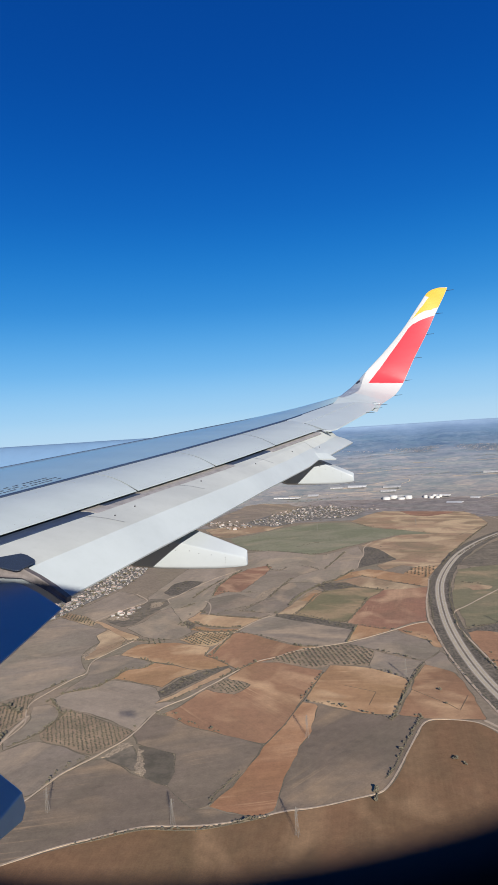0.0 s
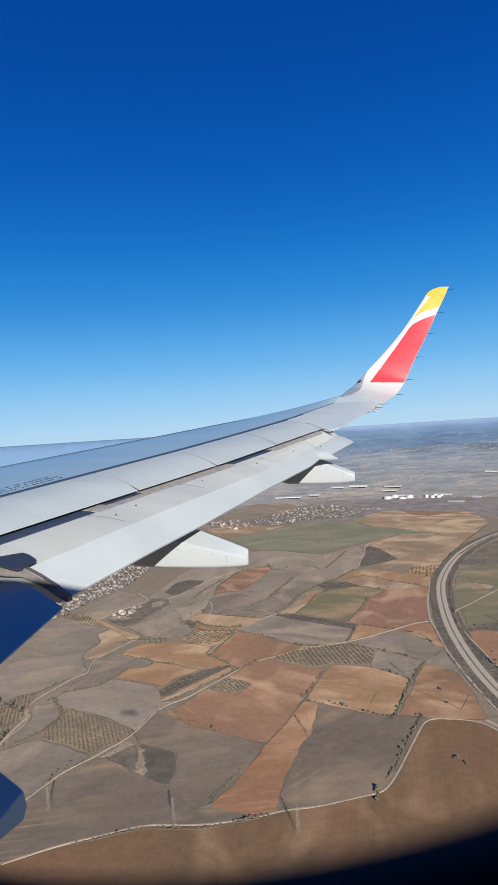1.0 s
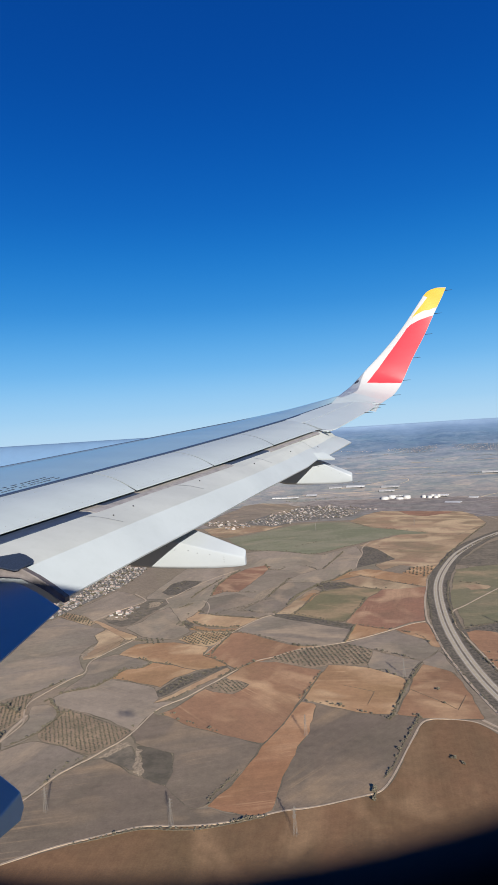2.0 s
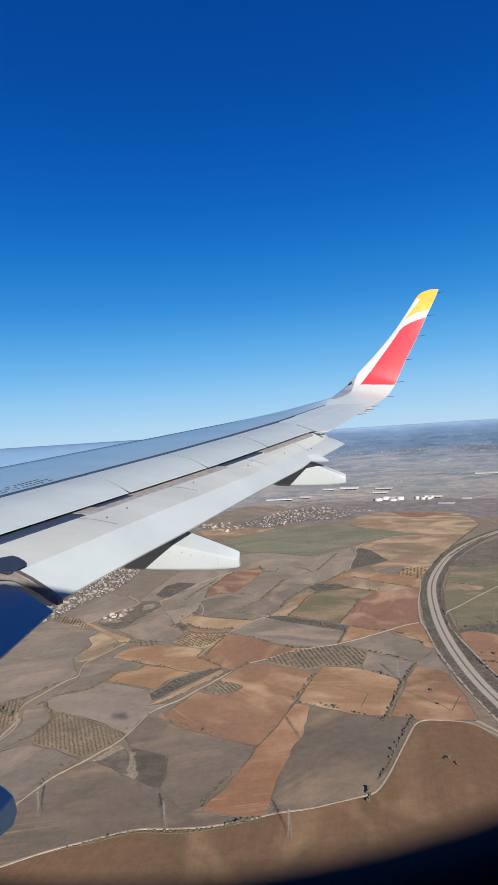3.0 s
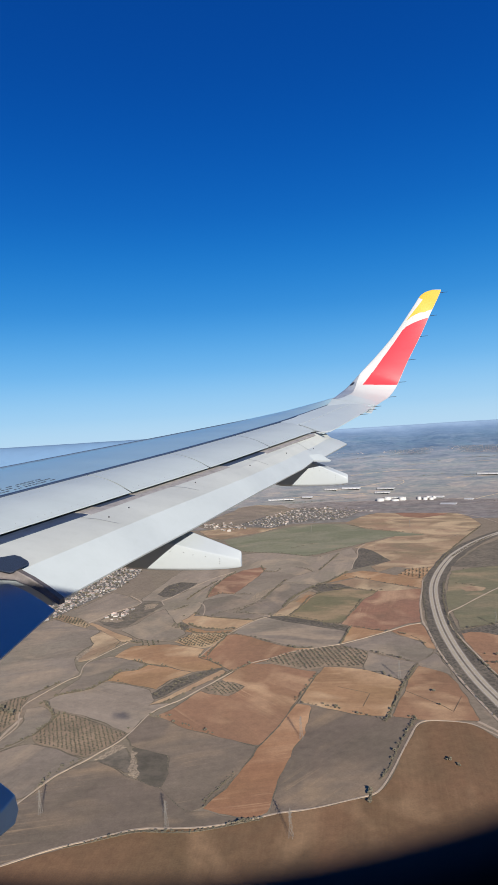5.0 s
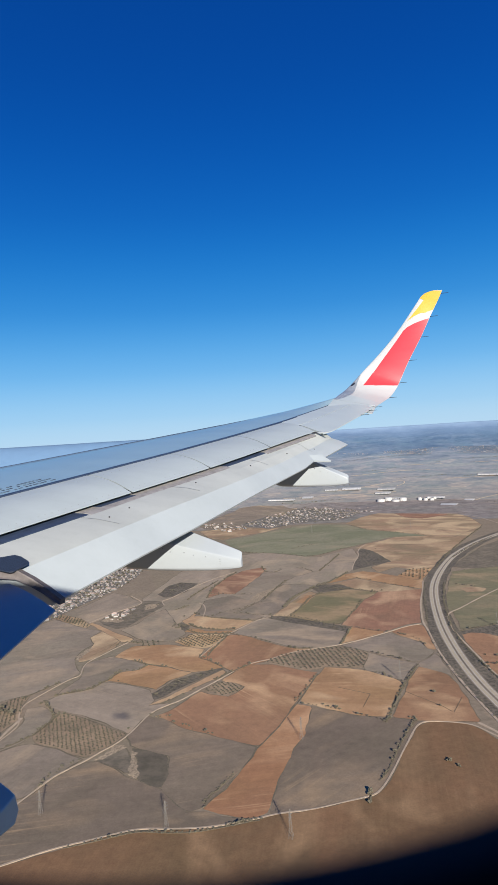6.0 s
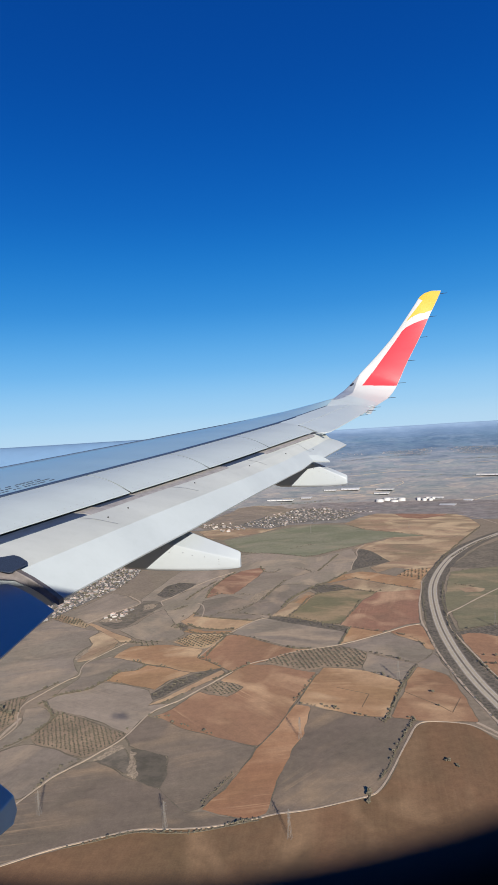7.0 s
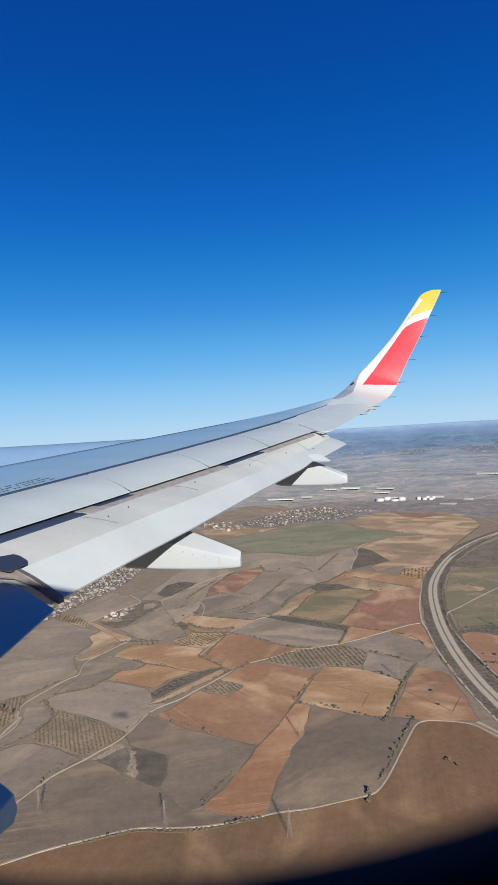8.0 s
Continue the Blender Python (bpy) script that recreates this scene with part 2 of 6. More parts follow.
def patchwork(name, tones, scale, stretch, turn, rough=0.24):
    """Far farmland: many small plots, each of its own tone, with scrub lines."""
    m, nt, b = material(name, 0.95, 0, 0.1)
    co = nt.nodes.new("ShaderNodeTexCoord")
    mp = nt.nodes.new("ShaderNodeMapping")
    mp.inputs["Rotation"].default_value, mp.inputs["Scale"].default_value = (0, 0, radians(turn)), stretch
    nt.links.new(co.outputs["Object"], mp.inputs[0])
    cell = nt.nodes.new("ShaderNodeTexVoronoi")
    cell.inputs["Scale"].default_value = scale
    nt.links.new(mp.outputs[0], cell.inputs["Vector"])
    one = nt.nodes.new("ShaderNodeSeparateColor")
    nt.links.new(cell.outputs["Color"], one.inputs[0])
    c = ramp(nt, one.outputs[0], [(i / (len(tones) - 1), t) for i, t in enumerate(tones)])
    c = mix(nt, "MULTIPLY", 0.8, c, ramp(nt, noise_node(nt, 0.02, 5, 0.65), [(0.35, (1 - rough,) * 3), (0.65, (1 + rough * 0.8,) * 3)]))
    c = mix(nt, "MULTIPLY", 0.7, c, ramp(nt, noise_node(nt, 0.1, 4, 0.7), [(0.35, (0.8, 0.8, 0.8)), (0.6, (1.12, 1.12, 1.12))]))
    nt.links.new(c, b.inputs["Base Color"])
    return m


# Greyer, bluer tones than the near plain: distance haze put into the colour.
FAR = patchwork("distant_farmland", [(0.21, 0.20, 0.185), (0.26, 0.23, 0.195), (0.215, 0.215, 0.18), (0.29, 0.24, 0.195), (0.24, 0.22, 0.205), (0.31, 0.265, 0.215), (0.215, 0.205, 0.195)], 0.0042, (1, 2.0, 1), -10, 0.3)
WORKS = patchwork("graded_works_ground", [(0.235, 0.205, 0.185), (0.26, 0.222, 0.195), (0.215, 0.195, 0.18), (0.285, 0.245, 0.215), (0.225, 0.21, 0.185), (0.25, 0.21, 0.18)], 0.006, (1, 2.2, 1), -14, 0.3)
PLAIN = patchwork("fallow_plain", [(0.27, 0.215, 0.148), (0.25, 0.20, 0.14), (0.285, 0.22, 0.15), (0.24, 0.20, 0.135), (0.27, 0.21, 0.143)], 0.005, (1, 0.7, 1), 30, 0.09)


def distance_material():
    """The plain and uplands far off: thin strips of fields and scrub, then hills, with distance haze painted in as
    blue.
    """
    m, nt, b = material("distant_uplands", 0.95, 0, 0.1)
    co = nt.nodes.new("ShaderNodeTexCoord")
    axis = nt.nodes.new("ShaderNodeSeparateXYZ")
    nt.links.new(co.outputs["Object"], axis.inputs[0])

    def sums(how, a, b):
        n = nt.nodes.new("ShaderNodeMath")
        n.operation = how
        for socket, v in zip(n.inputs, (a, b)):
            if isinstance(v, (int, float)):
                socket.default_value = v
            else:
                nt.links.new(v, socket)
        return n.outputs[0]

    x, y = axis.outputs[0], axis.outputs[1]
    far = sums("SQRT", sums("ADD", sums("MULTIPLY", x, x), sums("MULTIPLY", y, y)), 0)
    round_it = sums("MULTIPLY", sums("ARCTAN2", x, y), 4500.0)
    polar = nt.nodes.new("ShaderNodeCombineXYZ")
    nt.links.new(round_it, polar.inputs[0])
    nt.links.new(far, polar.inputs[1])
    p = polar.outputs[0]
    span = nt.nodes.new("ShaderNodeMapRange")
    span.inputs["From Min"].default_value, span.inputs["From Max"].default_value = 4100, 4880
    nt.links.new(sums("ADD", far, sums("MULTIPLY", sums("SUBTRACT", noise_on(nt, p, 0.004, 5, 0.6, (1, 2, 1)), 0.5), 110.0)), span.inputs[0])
    # Colour ramp by distance: painted haze, from grey fields to pale blue.
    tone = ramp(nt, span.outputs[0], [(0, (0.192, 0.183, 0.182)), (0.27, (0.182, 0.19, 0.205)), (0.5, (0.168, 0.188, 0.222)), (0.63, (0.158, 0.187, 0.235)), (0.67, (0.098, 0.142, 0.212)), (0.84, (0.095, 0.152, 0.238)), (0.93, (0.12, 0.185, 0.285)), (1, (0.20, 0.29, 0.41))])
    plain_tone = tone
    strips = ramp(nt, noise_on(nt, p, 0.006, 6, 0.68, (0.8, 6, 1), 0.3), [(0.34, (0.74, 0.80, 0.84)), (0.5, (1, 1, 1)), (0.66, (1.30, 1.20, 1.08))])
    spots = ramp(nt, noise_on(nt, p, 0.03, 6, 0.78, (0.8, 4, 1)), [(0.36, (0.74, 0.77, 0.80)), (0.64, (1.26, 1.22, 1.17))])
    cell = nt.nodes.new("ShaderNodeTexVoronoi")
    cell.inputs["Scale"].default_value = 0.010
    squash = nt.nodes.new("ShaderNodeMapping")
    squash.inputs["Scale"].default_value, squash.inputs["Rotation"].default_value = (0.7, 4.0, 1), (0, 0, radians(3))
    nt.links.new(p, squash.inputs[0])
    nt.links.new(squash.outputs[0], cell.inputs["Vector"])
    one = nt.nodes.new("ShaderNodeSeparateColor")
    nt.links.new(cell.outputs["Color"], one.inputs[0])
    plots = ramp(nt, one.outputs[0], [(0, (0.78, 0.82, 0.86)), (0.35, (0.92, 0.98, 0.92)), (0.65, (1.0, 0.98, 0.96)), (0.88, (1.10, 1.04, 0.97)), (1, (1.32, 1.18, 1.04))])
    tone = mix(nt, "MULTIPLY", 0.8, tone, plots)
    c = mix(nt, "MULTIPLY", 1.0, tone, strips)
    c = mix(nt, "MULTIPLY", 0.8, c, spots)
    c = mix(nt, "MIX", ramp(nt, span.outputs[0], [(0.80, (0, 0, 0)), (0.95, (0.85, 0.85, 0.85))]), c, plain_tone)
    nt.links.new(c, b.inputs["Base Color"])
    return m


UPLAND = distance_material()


# ---- builders ----
def mesh_of(name, verts, faces, mats, smooth=False):
    me = bpy.data.meshes.new(name)
    me.from_pydata([tuple(map(float, v)) for v in verts], [], faces)
    for m in mats if isinstance(mats, (list, tuple)) else [mats]:
        me.materials.append(m)
    if smooth:
        me.polygons.foreach_set("use_smooth", [True] * len(me.polygons))
    me.update()
    return me


def part(name, me, parent, label=""):
    ob = new(name, me)
    ob.parent = parent
    if label:
        ob["label"] = label
    return ob


def grid(rows, close_u=False, caps=False):
    """Vertices and quads of a lofted net of equally long rows."""
    n, k = len(rows), len(rows[0])
    faces = [(i * k + j, i * k + (j + 1) % k, (i + 1) * k + (j + 1) % k, (i + 1) * k + j)
             for i in range(n - 1) for j in range(k if close_u else k - 1)]
    if caps:
        faces += [tuple(range(k))[::-1], tuple((n - 1) * k + j for j in range(k))]
    return [p for r in rows for p in r], faces


def fix_normals(me):
    bm = bmesh.new()
    bm.from_mesh(me)
    bmesh.ops.recalc_face_normals(bm, faces=bm.faces)
    bm.to_mesh(me)
    bm.free()
    return me


def box_net(x0, x1, y0, y1, z0, z1):
    v = [(x, y, z) for z in (z0, z1) for x, y in ((x0, y0), (x1, y0), (x1, y1), (x0, y1))]
    return v, [(3, 2, 1, 0), (4, 5, 6, 7), (0, 1, 5, 4), (1, 2, 6, 5), (2, 3, 7, 6), (3, 0, 4, 7)]


def merge(nets):
    verts, faces = [], []
    for v, f in nets:
        o = len(verts)
        verts += v
        faces += [tuple(i + o for i in q) for q in f]
    return verts, faces


def rod(a, b, r, sides=6, r2=None):
    a, b = Vector(a), Vector(b)
    q = (b - a).to_track_quat("Z", "Y").to_matrix()
    ring = [Vector((math.cos(math.tau * i / sides), math.sin(math.tau * i / sides), 0)) for i in range(sides)]
    return grid([[a + q @ (p * r) for p in ring], [b + q @ (p * (r if r2 is None else r2)) for p in ring]], True, True)


# ---- the plain ----
def rise(r):
    """Height of the land at a distance: flat, then climbing evenly to the uplands."""
    if r <= 4100:
        return 0.0
    return EYE * (1 - r / 4100 * (1 - 0.985 * (min(r, 4880) - 4100) / 780))


def ground_sheet(name, radii, n, mats, label, relief):
    rows = []
    for r in radii:
        row = []
        for i in range(n):
            a = math.tau * i / n
            x, y = r * math.sin(a), r * math.cos(a)
            lump = relief * min(1, max(0, r - 4350) / 250) * min(1, max(0, 4900 - r) / 120) * noise.fractal(Vector((x * 0.004, y * 0.004, 3)), 0.9, 2.0, 5)
            row.append((x, y, rise(r) + lump))
        rows.append(row)
    v, f = grid(rows, True)
    me = mesh_of(name, v, [q[::-1] for q in f], mats, True)
    for p in me.polygons:
        p.material_index = min(len(mats) - 1, int(math.hypot(p.center.x, p.center.y) > 3225))
    tagged(new(name, me), label, "ground" if name == "ground" else "uplands", kind="structure")


def hill_range(name, label, radius, deep, base, top, seed, a0, a1, rough, mat):
    """A ridge along an arc round the plain; angles clockwise from straight ahead."""
    n, k = 220, 14
    rows = []
    for i in range(n):
        a = radians(a0 + (a1 - a0) * i / (n - 1))
        ends = min(1.0, 8.0 * min(i, n - 1 - i) / n) if a1 - a0 < 350 else 1.0
        crest = top + rough * noise.fractal(Vector((math.cos(a) * 9, math.sin(a) * 9, seed)), 1.0, 2.0, 5)
        row = []
        for j in range(k):
            s = j / (k - 1)
            up = math.sin(min(1, s * 1.25) * math.pi / 2) if s <= 0.8 else 1 - (s - 0.8) * 1.5
            r = radius + deep * s
            lump = rough * 0.9 * noise.fractal(Vector((a * 40, s * 3, seed + 5)), 1.0, 2.0, 4) * math.sin(math.pi * min(1, s))
            row.append((r * math.sin(a), r * math.cos(a), base + (crest - base) * up * ends + lump * ends))
        rows.append(row)
    v, f = grid(rows)
    tagged(new(name, fix_normals(mesh_of(name, v, f, mat, True))), label, "hills", kind="structure")


ground_sheet("ground", [0] + [220 * 1.12 ** i for i in range(25)] + [3700, 4100], 160, [PLAIN, FAR], "flat grey-brown farmland plain reaching the hazy hills", 0)
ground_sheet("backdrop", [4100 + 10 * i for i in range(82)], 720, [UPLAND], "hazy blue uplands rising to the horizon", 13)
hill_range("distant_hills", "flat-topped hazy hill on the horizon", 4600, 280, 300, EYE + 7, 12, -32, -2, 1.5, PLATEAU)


def smooth_line(pts, times=2, closed=False):
    for _ in range(times):
        out = []
        n = len(pts)
        for i in range(n if closed else n - 1):
            a, b = pts[i], pts[(i + 1) % n]
            out += [(a[0] * 0.75 + b[0] * 0.25, a[1] * 0.75 + b[1] * 0.25), (a[0] * 0.25 + b[0] * 0.75, a[1] * 0.25 + b[1] * 0.75)]
        pts = out if closed else [pts[0]] + out + [pts[-1]]
    return pts


def steps(pts, gap):
    """Points at even gaps along a line."""
    out, left = [], 0.0
    for a, b in zip(pts, pts[1:]):
        d = math.dist(a, b)
        while left <= d:
            s = left / d if d else 0
            out.append((a[0] + (b[0] - a[0]) * s, a[1] + (b[1] - a[1]) * s))
            left += gap
        left -= d
    return out


layer = [0.0, 0.0]


def terrain(x, y):
    return rise(math.hypot(x, y))


def field(name, mat, label, corners, kind="structure", rounds=0, ragged=2.0, wave=0.033, margin=2.5):
    """A field as a thin sheet of its own with an uneven edge."""
    layer[0] += 0.004
    top = 0.05 + layer[0]
    line = smooth_line(corners, rounds, True)
    line = steps(line + line[:1], 13.0 if wave < 0.06 else 3.7)[:-1]
    edge = [(x + ragged * noise.noise(Vector((x * wave, y * wave, top))) * 2, y + ragged * noise.noise(Vector((x * wave, y * wave, top + 9))) * 2) for x, y in line]
    n = len(edge)
    v = [(x, y, terrain(x, y) + top) for x, y in edge] + [(x, y, terrain(x, y) - 0.5) for x, y in edge]
    f = [tuple(range(n))] + [(i, (i + 1) % n, n + (i + 1) % n, n + i) for i in range(n)]
    ob = tagged(new(name, fix_normals(mesh_of(name, v, f, mat))), label, "field", kind=kind)
    if margin:
        rows = []
        for i in range(n + 1):
            a, p, b = Vector(edge[(i - 1) % n]), Vector(edge[i % n]), Vector(edge[(i + 1) % n])
            d = (b - a).normalized()
            side = Vector((d.y, -d.x))
            w = margin * max(0.1, 0.55 + 1.3 * noise.noise(Vector((p.x * 0.02, p.y * 0.02, 4))))
            rows.append([(c.x, c.y, terrain(c.x, c.y) + top + 0.0015) for c in (p - side * w / 2, p + side * w / 2)])
        mv, mf = grid(rows)
        part("margin", mesh_of("margin", mv, [k[::-1] for k in mf], MARGIN), ob, "weedy field margin")
    return ob


def strip(name, mat, label, line, width, top, rounds=2, offset=0.0, category="road", parent=None, wobble=0.0):
    """A road or track of even width along a line."""
    pts = steps(smooth_line(line, rounds), max(4.0, width))
    if not parent:
        layer[1] += 0.0015
        top += layer[1]
    rows = []
    for i, p in enumerate(pts):
        a, b = Vector(pts[max(0, i - 1)]), Vector(pts[min(len(pts) - 1, i + 1)])
        d = (b - a).normalized()
        side = Vector((d.y, -d.x))
        w = width * (1 + wobble * noise.noise(Vector((p[0] * 0.03, p[1] * 0.03, 2))))
        c = Vector(p) + side * offset
        l, r = c - side * w / 2, c + side * w / 2
        z = terrain(*p)
        rows.append([(l.x, l.y, z - 0.3), (l.x, l.y, z + top), (r.x, r.y, z + top), (r.x, r.y, z - 0.3)])
    v, f = grid(rows)
    me = fix_normals(mesh_of(name, v, f, mat))
    if parent:
        return part(name, me, parent, label)
    return tagged(new(name, me), label, category, kind="structure")


# ---- fields and roads ----
field("scrub_land", SCRUB, "dark scrub between two fields", [(422, 1451), (596, 1526), (628, 1496), (781, 1486), (714, 1306), (666, 1326), (606, 1414), (525, 1335), (459, 1402)])
field("tan_field", TAN, "tan field with a pale ridge", [(544, 1246), (612, 1319), (621, 1466), (690, 1398), (670, 1322), (720, 1299), (637, 1080), (624, 1120), (594, 1228), (544, 1186)])
field("orange_field", ORANGE, "orange field with pale patches", [(462, 1200), (514, 1197), (549, 1184), (592, 1222), (620, 1190), (609, 1080), (549, 1078), (484, 1138), (457, 1160)])
field("fallow_field", GREY, "brown fallow plot by the bridge", [(394, 1058), (438, 1062), (492, 1011), (544, 965), (536, 929), (503, 926), (426, 960), (394, 984)])
field("scrub_land", SCRUB, "dark wooded scrub slope", [(456, 1149), (547, 1074), (628, 1058), (526, 792), (460, 742), (419, 777), (399, 878), (414, 946), (528, 915), (548, 948), (510, 1012)])
field("clay_strip", CLAY, "red clay strip", [(724, 1863), (802, 1914), (894, 1752), (860, 1664), (753, 1749)])
field("sprouting_field", SPROUT, "long green crop", [(537, 1538), (743, 1715), (855, 1653), (804, 1518), (654, 1514)])
field("ochre_field", OCHRE, "ochre field beyond the motorway", [(410, 784), (432, 764), (429, 706), (396, 679)])
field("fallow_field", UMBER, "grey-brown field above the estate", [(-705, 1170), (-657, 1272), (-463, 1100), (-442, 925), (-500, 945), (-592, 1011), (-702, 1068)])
field("waste_land", WASTE, "graded earth beside the estate", [(-532, 790), (-498, 911), (-442, 925), (-438, 858), (-464, 804), (-494, 714), (-568, 720)])
field("eroded_bank", CHALK, "pale eroded bluff", [(-453, 804), (-435, 833), (-396, 808), (-419, 771), (-448, 746)])
field("waste_land", WORKS, "bare grey ground round the works and tanks", [(115, 4127), (402, 4118), (886, 4027), (1209, 3939), (1671, 3745), (1400, 3147), (1034, 3382), (600, 3608), (384, 3946)])
field("clay_strip", DARK_CLAY, "red ploughed strip", [(617, 3524), (723, 3596), (996, 3402), (996, 3308), (814, 3220), (694, 3321)])
field("clay_field", CLAY, "red clay field beyond the motorway", [(446, 1460), (490, 1450), (531, 1390), (610, 1353), (463, 1042), (438, 1161), (436, 1299)])
field("fallow_field", FALLOW, "wide grey fallow land between the hedges", [(-355, 1952), (-261, 2394), (-120, 2568), (38, 2599), (226, 2441), (380, 2579), (377, 2401), (312, 2172), (176, 1968), (28, 1679), (-174, 1730), (-232, 1641)])
field("tan_field", TAN, "rolling tan field with olive washes", [(454, 3263), (576, 3471), (767, 3652), (1049, 3449), (1069, 3226), (1035, 2959), (955, 2819), (812, 2675), (734, 2767), (630, 2906), (524, 3021)])
field("clay_strip", DARK_CLAY, "red ploughed strip", [(757, 3577), (901, 3553), (1044, 3426), (979, 3339), (842, 3272), (775, 3350)])
field("tan_field", TAN, "rolling tan and orange clay field", [(389, 2576), (446, 2660), (541, 2723), (603, 2789), (734, 2767), (816, 2688), (1007, 2917), (845, 2634), (753, 2469), (665, 2305), (582, 2153), (552, 2100), (519, 2128), (467, 2189), (393, 2121), (386, 2214), (469, 2286), (447, 2481), (418, 2565)])
field("scrub_patch", SCRUB, "dark scrub plot between fields", [(389, 2525), (422, 2563), (449, 2480), (473, 2285), (378, 2226), (315, 2180), (343, 2306), (379, 2400)])
field("clay_field", ORANGE, "orange clay band under a hedge", [(213, 2018), (276, 2121), (348, 2161), (393, 2121), (439, 2065), (504, 1983), (474, 1882), (398, 1959), (314, 2069)])
field("clay_field", TAN, "narrow tan strip between two hedges", [(215, 2002), (312, 2061), (397, 1953), (472, 1875), (454, 1846), (344, 1875), (274, 1935)])
field("clay_field", DARK_CLAY, "dark red ploughed field", [(344, 1875), (472, 1875), (440, 1767), (402, 1636), (387, 1561), (351, 1555), (290, 1509), (238, 1533), (197, 1583), (237, 1679), (287, 1793)])
field("sprouting_field", THIN_CROP, "greenish sprouting field with tan washes", [(154, 1877), (241, 1937), (302, 1900), (344, 1875), (283, 1788), (236, 1674), (196, 1588), (139, 1615), (75, 1674), (118, 1780)])
field("grove_floor", ORANGE, "orange ground of a small orchard", [(445, 2064), (495, 2144), (543, 2147), (578, 2146), (536, 2054), (499, 1984), (464, 2018)])
field("clay_wedge", ORANGE, "orange clay triangle beside the lane", [(213, 1561), (289, 1505), (227, 1467), (171, 1439), (193, 1499)])
field("clay_field", CLAY, "small red field by the motorway", [(299, 1503), (350, 1541), (384, 1547), (384, 1511), (376, 1437), (366, 1367), (351, 1381), (352, 1419), (322, 1464)])
field("grey_field", GREY, "grey field below the lane", [(170, 1427), (225, 1460), (295, 1499), (351, 1415), (350, 1378), (364, 1360), (354, 1345), (312, 1302), (272, 1329), (227, 1383), (182, 1406)])
field("grey_field", GREY, "grey fallow plot beside the olives", [(225, 1376), (271, 1323), (308, 1296), (285, 1260), (261, 1214), (203, 1265), (199, 1294)])
field("grey_field", GREY, "narrow grey plot along the motorway", [(310, 1296), (359, 1347), (360, 1265), (356, 1218), (332, 1252), (307, 1274)])
field("grove_floor", GROVE, "grey-brown ground of the large olive grove", [(-1, 1355), (43, 1396), (107, 1421), (170, 1431), (227, 1383), (211, 1324), (196, 1288), (163, 1297), (124, 1307), (105, 1291), (89, 1294), (50, 1316)])
field("clay_field", CLAY, "red clay field beside the motorway", [(307, 1278), (348, 1234), (353, 1194), (348, 1105), (340, 1026), (296, 1032), (249, 1045), (204, 1062), (217, 1091), (250, 1157), (268, 1210)])
field("clay_field", ORANGE, "pale orange clay field with washes", [(122, 1304), (165, 1293), (197, 1281), (254, 1218), (258, 1190), (228, 1133), (206, 1077), (190, 1047), (166, 1065), (123, 1096), (88, 1122), (60, 1142), (81, 1211)])
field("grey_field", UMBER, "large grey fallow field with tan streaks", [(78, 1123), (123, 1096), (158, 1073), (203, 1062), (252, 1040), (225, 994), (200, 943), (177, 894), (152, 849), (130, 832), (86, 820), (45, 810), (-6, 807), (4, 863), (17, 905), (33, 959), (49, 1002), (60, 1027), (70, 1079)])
field("clay_field", CLAY, "large red-brown ploughed field", [(-194, 1122), (-171, 1141), (-131, 1210), (-110, 1228), (-70, 1187), (-37, 1222), (-86, 1267), (-63, 1308), (-30, 1344), (17, 1342), (50, 1316), (88, 1291), (106, 1279), (82, 1219), (55, 1146), (37, 1102), (15, 1045), (-15, 990), (-39, 1004), (-66, 1021), (-94, 1038), (-123, 1058), (-154, 1083), (-176, 1106)])
field("clay_field", RED_CLAY, "bright red clay wedge narrowing to a point", [(-90, 832), (-79, 849), (-61, 879), (-39, 929), (-13, 992), (15, 1045), (37, 1102), (55, 1138), (80, 1120), (71, 1079), (59, 1023), (47, 998), (33, 959), (17, 905), (4, 863), (-7, 815), (-20, 807), (-38, 806), (-59, 815), (-77, 823)])
field("grove_floor", GROVE, "grey ground of a small olive plot", [(-125, 1222), (-91, 1262), (-63, 1254), (-38, 1225), (-52, 1203), (-71, 1188), (-99, 1202)])
field("scrub_strip", SCRUB, "dark scrub strip along a field", [(-227, 1209), (-204, 1238), (-177, 1285), (-134, 1314), (-87, 1341), (-81, 1324), (-121, 1293), (-161, 1245), (-192, 1204), (-203, 1193), (-216, 1190)])
field("sandy_strip", SAND, "pale sandy strip beside the scrub", [(-214, 1169), (-197, 1189), (-160, 1233), (-121, 1287), (-85, 1327), (-75, 1310), (-98, 1277), (-134, 1240), (-176, 1189), (-204, 1166)])
field("clay_field", CLAY, "orange clay field between two groves", [(-142, 1412), (-117, 1471), (-85, 1551), (-51, 1558), (-4, 1497), (58, 1438), (119, 1418), (68, 1402), (18, 1369), (-30, 1340), (-63, 1308), (-77, 1329), (-109, 1375)])
field("grey_field", GREY, "blue-grey fallow field", [(-71, 1557), (-45, 1616), (-9, 1662), (14, 1693), (56, 1643), (136, 1582), (200, 1523), (184, 1456), (168, 1435), (119, 1426), (58, 1445), (-4, 1510), (-44, 1552)])
field("scrub_strip", SCRUB, "dark scrub strip above a grey field", [(8, 1689), (58, 1688), (140, 1620), (210, 1562), (199, 1524), (135, 1578), (56, 1638)])
field("orange_field", SAND, "pale orange field with a curved edge", [(-207, 1695), (-178, 1769), (-136, 1722), (-75, 1687), (-16, 1664), (-52, 1613), (-83, 1578), (-65, 1602), (-115, 1607), (-159, 1631), (-191, 1667)])
